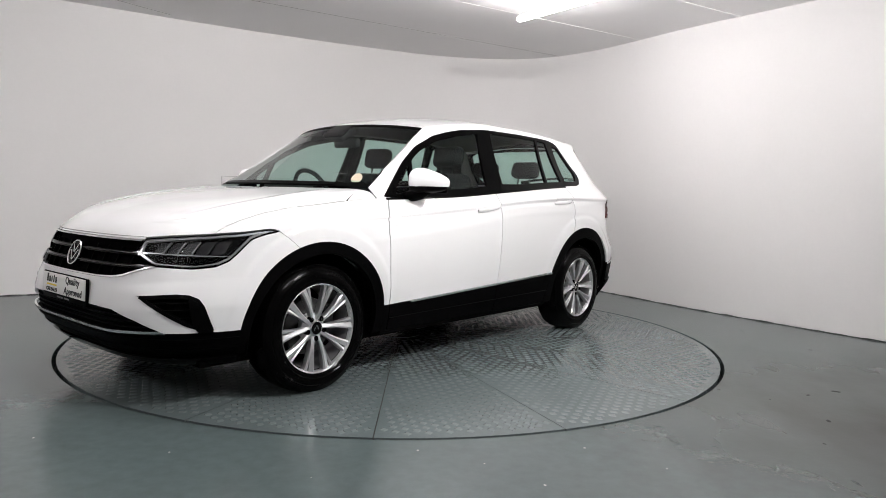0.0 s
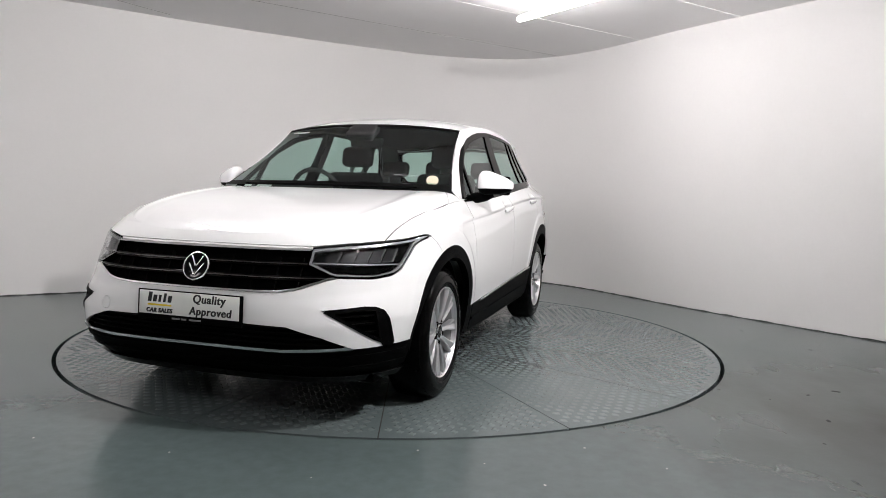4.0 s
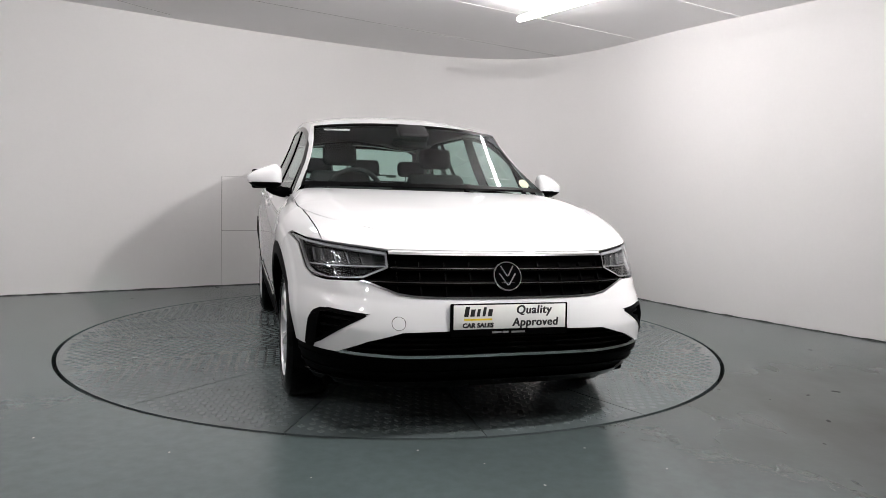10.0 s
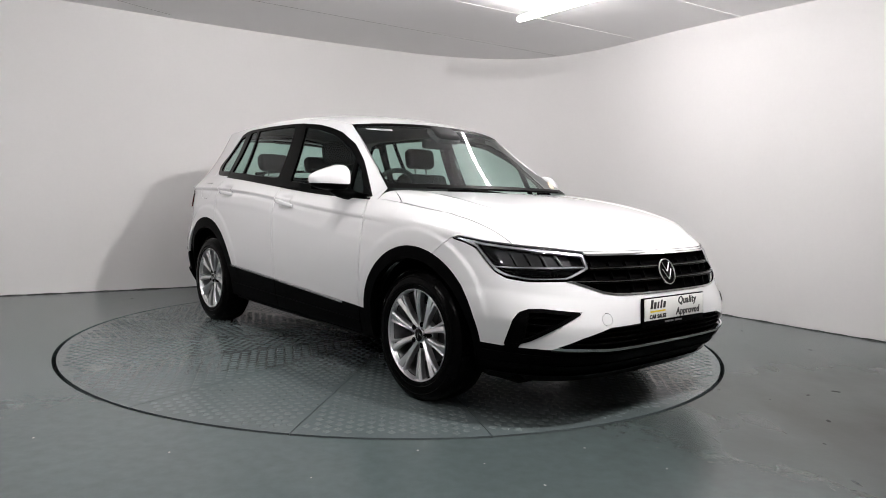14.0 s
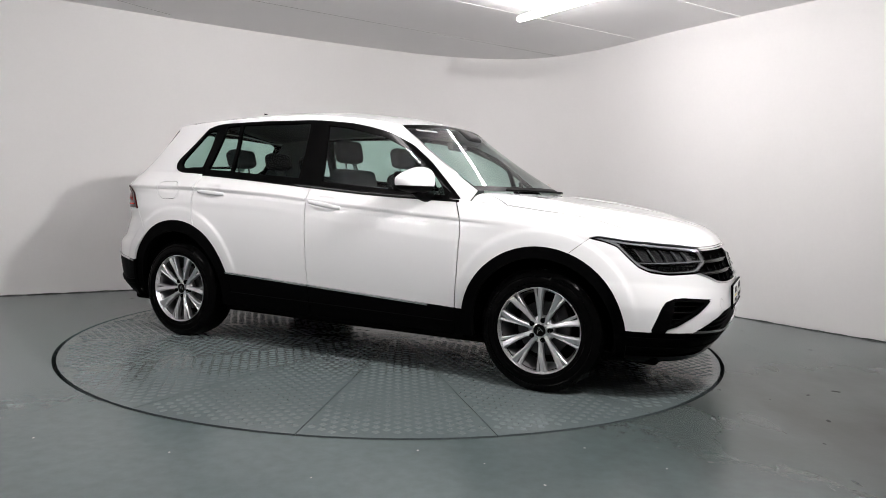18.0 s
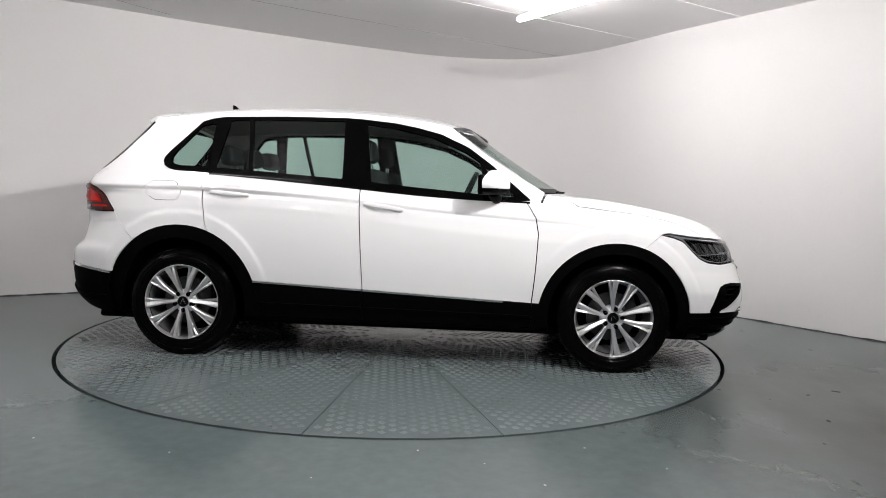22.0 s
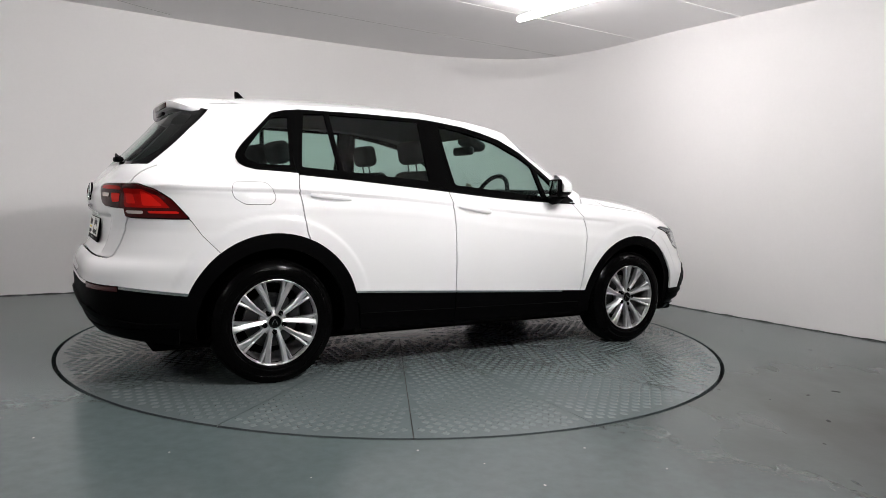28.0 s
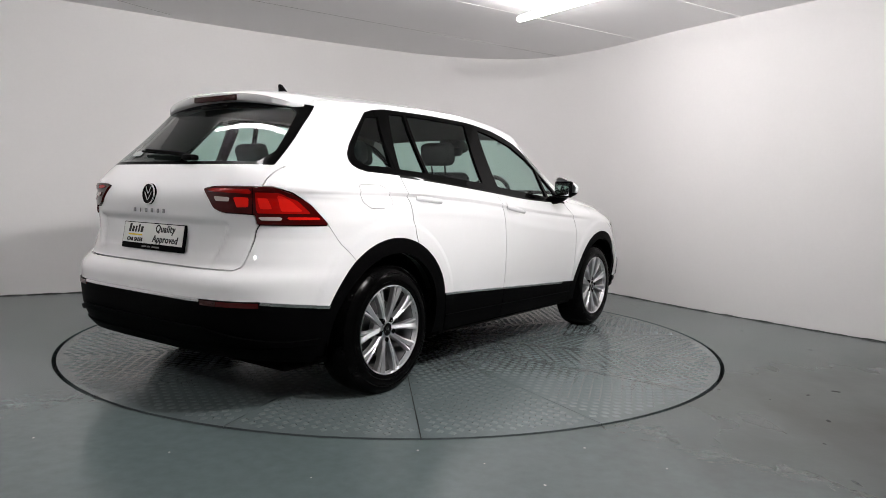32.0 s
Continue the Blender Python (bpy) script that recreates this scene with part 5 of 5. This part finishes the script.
    part("caliper", box_bm((0.07, 0.06, 0.13), (-0.13, 0.0, 0.04), 0.02), ALLOYD, root)
    part("drum_back", lathe_bm([(0.001, -0.085), (0.205, -0.085), (0.205, -0.095)], 32), DARK, root)
    return root


wheel = build_wheel("wheel")
wheel.parent = car
wheel.matrix_basis = pose(-AX, -0.780, HUB_Z, 0, 0, 180)
for m in (pose(-AX, 0.780, HUB_Z), pose(AX, 0.772, HUB_Z), pose(AX, -0.772, HUB_Z) @ pose(0, 0, 0, 0, 20, 180)):
    w2 = copy_thing(wheel, m)


# cabin
def seat_back(at, w, h, lean, head=True, label="dark cloth seat back"):
    bm = box_bm((0.13, w, h), (0, 0, h / 2), 0.05, 4)
    for v in bm.verts:
        k = v.co.z / h
        v.co.y *= 1 - 0.22 * max(0, k - 0.35) ** 1.2
        v.co.x += 0.02 * math.cos(v.co.y / w * 3)
    bm.transform(Matrix.Translation(at) @ Matrix.Rotation(radians(-lean), 4, "Y"))
    s = part("seat_back", bm, SEAT, car, label)
    if head:
        head_rest(at, h, lean, 0.25, 0.155, s)
    return s


def head_rest(at, h, lean, w, hh, parent, up=0.05):
    m = Matrix.Translation(at) @ Matrix.Rotation(radians(-lean), 4, "Y")
    bm = box_bm((0.10, w, hh), (0.005, 0, h + up + hh / 2), 0.04, 4)
    bm.transform(m)
    hr = part("head_rest", bm, SEAT, parent, "dark head restraint")
    for s in (-1, 1):
        bm = tube_bm([(0.0, s * 0.055, h - 0.02), (0.0, s * 0.055, h + up + 0.03)], 0.006, 8)
        bm.transform(m)
        part("post", bm, CHROME, hr)


for y in (0.37, -0.37):
    seat_back((-0.10, y, 0.56), 0.50, 0.66, 12)
    bm = box_bm((0.52, 0.50, 0.16), (0.16, y, 0.50), 0.05, 3)
    part("seat_cushion", bm, SEAT, car, "dark cloth seat cushion")
seat_back((-0.98, 0.0, 0.60), 1.22, 0.56, 18, head=False)
for y in (0.42, 0.0, -0.42):
    head_rest((-0.98, y, 0.60), 0.56, 18, 0.25, 0.135, car, 0.085)
part("rear_cushion", box_bm((0.5, 1.24, 0.16), (-0.72, 0, 0.54), 0.05, 3), SEAT, car)
part("boot_cover", box_bm((0.72, 1.24, 0.02), (-1.52, 0, 1.06), 0.008), TRIM, car)
bm = box_bm((0.46, 1.42, 0.28), (0.80, 0, 0.93), 0.07, 4)
for v in bm.verts:
    if v.co.z > 0.98:
        v.co.z += 0.02 * math.cos(v.co.y * 3) - 0.10 * max(0, v.co.x - 0.7)
part("dashboard", bm, TRIM, car, "black dashboard")
bm = box_bm((0.16, 0.40, 0.07), (0.62, -0.37, 1.075), 0.03, 3)
part("instrument_hood", bm, TRIM, car)
m = Matrix.Translation((0.40, -0.37, 1.035)) @ Matrix.Rotation(radians(-66), 4, "Y")
bm = bmesh.new()
ring = [(0.185 * math.cos(a), 0.185 * math.sin(a), 0) for a in np.linspace(0, 2 * math.pi, 41)]
tube_bm(ring, 0.016, 10, bm, caps=False)
bm.transform(m)
wheel_s = part("steering_wheel", bm, TRIM, car, "black steering wheel")
bm = box_bm((0.10, 0.13, 0.05), (0, 0, -0.01), 0.02)
bm.transform(m)
part("boss", bm, TRIM, wheel_s)
for a in (90, 270, 180):
    bm = box_bm((0.13, 0.03, 0.016), (0.11, 0, -0.005), 0.006)
    bm.transform(m @ Matrix.Rotation(radians(a), 4, "Z"))
    part("spoke", bm, TRIM, wheel_s)
# inside mirror and sensor block at the top of the windscreen
bm = box_bm((0.05, 0.24, 0.065), (0.40, 0.0, 1.395), 0.02, 3)
im = part("inside_mirror", bm, TRIM, car, "inside mirror on a black sensor block")
bm = box_bm((0.16, 0.20, 0.07), (0.47, 0.0, 1.455), 0.03, 3)
for v in bm.verts:
    v.co.y *= 1.0 + 1.5 * max(0, v.co.z - 1.44)
bm.transform(Matrix.Translation((0.47, 0, 1.455)) @ Matrix.Rotation(radians(30), 4, "Y") @ Matrix.Translation((-0.47, 0, -1.455)))
part("sensor_block", bm, TRIM, im)
# disc on the windscreen and small stickers
STICK = mat("paper_disc", (0.62, 0.53, 0.40), 0.6, grain=0.05, grain_size=90)
bm = lathe_bm([(0.001, 0), (0.036, 0), (0.036, -0.002), (0.001, -0.002)], 24, "z")
bm.transform(Matrix.Translation((0.882, 0.636, 1.138)) @ Matrix.Rotation(radians(53), 4, "Y") @ Matrix.Rotation(radians(-14), 4, "X"))
part("paper_disc", bm, STICK, ws, "round paper disc in the corner of the windscreen")


# ---- fixed details of the room ----
SEAM = mat("seam_shadow", (0.46, 0.445, 0.44), 0.8, grain=0.1)
STRIP = mat("cover_strip", (0.86, 0.85, 0.85), 0.5, grain=0.02)
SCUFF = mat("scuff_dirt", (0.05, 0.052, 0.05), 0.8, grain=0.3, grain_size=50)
CHIP = mat("pale_chip", (0.30, 0.30, 0.285), 0.8, grain=0.1)


def ceiling_strip(a, b, w, h, material, name, label):
    a, b = Vector((*a, 0)), Vector((*b, 0))
    d = b - a
    bm = box_bm((d.length, w, h), (0, 0, 0), min(w, h) * 0.2, 1)
    bm.transform(Matrix.Translation(((a.x + b.x) / 2, (a.y + b.y) / 2, CEIL_Z - h / 2 + 0.0015)) @ Matrix.Rotation(math.atan2(d.y, d.x), 4, "Z"))
    tagged(part(name, bm, material), label, "trim", kind="structure")


# cover strips between the ceiling boards run square to the tubes
for a, b, w, h, mt in (((-3.6, -1.18), (2.6, 2.29), 0.012, 0.006, STRIP), ((-1.0, -1.06), (3.12, 1.19), 0.022, 0.010, STRIP), ((-3.2, 0.33), (1.95, 3.31), 0.007, 0.003, SEAM),
                       ((-1.5, -3.6), (4.2, -0.5), 0.022, 0.010, STRIP), ((-4.6, -1.1), (-2.35, 2.05), 0.007, 0.003, SEAM)):
    ceiling_strip(a, b, w, h, mt, "trim_ceiling", "thin cover strip between ceiling boards")


# shut hatch in the wall, with the seam of a board below it
i0 = int(((PLAN - np.array([-1.90, 2.48])) ** 2).sum(1).argmin())


def wall_point(s):
    """A place on the wall's face, s metres along it from the hatch's edge."""
    k, acc = i0, 0.0
    while acc < s:
        k2 = (k + 1) % len(PLAN)
        d = float(np.linalg.norm(PLAN[k2] - PLAN[k]))
        if acc + d >= s:
            break
        acc, k = acc + d, k2
    k2 = (k + 1) % len(PLAN)
    d = float(np.linalg.norm(PLAN[k2] - PLAN[k]))
    f = (s - acc) / d
    p = PLAN[k] * (1 - f) + PLAN[k2] * f
    t = (PLAN[k2] - PLAN[k]) / d
    return p, np.array([t[1], -t[0]])


def wall_slab(s0, s1, z0, z1, out, back=0.004):
    """A thin board that follows the wall."""
    bm = bmesh.new()
    n = max(2, int((s1 - s0) / 0.05))
    rows = []
    for k in range(n + 1):
        p, nr = wall_point(s0 + (s1 - s0) * k / n)
        f, b = p + nr * out, p - nr * back
        rows.append([bm.verts.new((f[0], f[1], z0)), bm.verts.new((f[0], f[1], z1)), bm.verts.new((b[0], b[1], z1)), bm.verts.new((b[0], b[1], z0))])
    for a, b in zip(rows, rows[1:]):
        for k in range(4):
            bm.faces.new((a[k], a[(k + 1) % 4], b[(k + 1) % 4], b[k]))
    bm.faces.new(rows[0])
    bm.faces.new(rows[-1][::-1])
    return bm


hatch = tagged(part("wall_hatch", wall_slab(0.0, 0.9, 0.607, 1.190, 0.004), WALL), "flush white access hatch in the wall, closed", "hatch")
for s0, s1, z0, z1 in ((-0.0, 0.006, 0.607, 1.190), (0.0, 0.9, 0.600, 0.607), (0.0, 0.9, 1.190, 1.194)):
    part("hatch_joint", wall_slab(s0, s1, z0, z1, 0.0052), SEAM, hatch, "dark joint round the hatch")
tagged(part("trim_wall_joint", wall_slab(0.0, 0.004, 0.0, 0.60, 0.0035), SEAM), "hairline board joint in the wall", "trim", kind="structure")

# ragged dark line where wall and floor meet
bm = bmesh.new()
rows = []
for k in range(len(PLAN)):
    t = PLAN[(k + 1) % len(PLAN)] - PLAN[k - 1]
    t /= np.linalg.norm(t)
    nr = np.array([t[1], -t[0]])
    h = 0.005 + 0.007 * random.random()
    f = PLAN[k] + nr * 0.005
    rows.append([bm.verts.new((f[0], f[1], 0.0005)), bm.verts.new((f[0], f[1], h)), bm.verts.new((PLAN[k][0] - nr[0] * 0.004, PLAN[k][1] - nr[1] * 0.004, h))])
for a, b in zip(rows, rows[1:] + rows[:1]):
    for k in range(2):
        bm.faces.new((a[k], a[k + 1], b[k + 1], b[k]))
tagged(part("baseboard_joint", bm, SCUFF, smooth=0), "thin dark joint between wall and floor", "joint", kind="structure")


# chips of paint and bits of dirt on the floor
def fleck(x, y, r, material, name, label, flat=0.0012, long=1.0, turn=0.0):
    bm = bmesh.new()
    n = 9
    ring_, top_ = [], []
    for k in range(n):
        a = 2 * math.pi * k / n
        q = r * (0.6 + 0.6 * random.random())
        c, s = math.cos(a) * q * long, math.sin(a) * q
        px, py = x + c * math.cos(turn) - s * math.sin(turn), y + c * math.sin(turn) + s * math.cos(turn)
        ring_.append(bm.verts.new((px, py, 0.0002)))
        top_.append(bm.verts.new((x + (px - x) * 0.8, y + (py - y) * 0.8, flat)))
    bm.faces.new(top_)
    for k in range(n):
        bm.faces.new((ring_[k], ring_[(k + 1) % n], top_[(k + 1) % n], top_[k]))
    return tagged(part(name, bm, material, smooth=0), label, "fleck", "flecks on the floor")


for x, y, r, ln in ((2.50, -1.45, 0.020, 1.6), (2.29, -1.53, 0.009, 2.0), (3.02, -0.35, 0.012, 1.5), (2.85, 0.35, 0.010, 2.2), (-2.52, 1.45, 0.014, 1.8), (-1.95, 2.3, 0.02, 1.4), (1.9, -2.3, 0.008, 1.0),
                    (2.12, -1.98, 0.012, 2.4), (2.02, -1.62, 0.006, 1.2), (1.28, -2.52, 0.010, 1.6), (1.52, -2.58, 0.006, 1.0), (2.36, -0.72, 0.006, 1.4), (2.62, -0.18, 0.007, 1.8), (1.12, -2.36, 0.005, 1.0)):
    fleck(x, y, r, SCUFF, "dirt_speck", "dark bit of dirt on the painted floor", long=ln, turn=random.random() * 3)
for x, y, r in ((0.09, -2.41, 0.006), (1.07, -2.59, 0.004), (-0.31, -2.69, 0.004), (-0.9, -2.45, 0.005), (0.55, -2.75, 0.006), (1.6, -1.95, 0.005), (-1.5, -2.3, 0.005), (0.8, -2.37, 0.005), (0.35, -2.55, 0.004)):
    fleck(x, y, r, CHIP, "paint_chip", "pale chip in the floor paint", turn=random.random() * 3)


# ---- what moves: the turntable with the car on it ----
def motions():
    rows, car_rows = [], []
    for k in range(0, 33):
        m = pose(0, 0, 0, 0, 0, turn_at(k))
        rows.append((k, m))
        car_rows.append((k, m @ Matrix.Translation(CAR_BASE)))
    walk(turntable, rows)
    walk(car, car_rows)


motions()
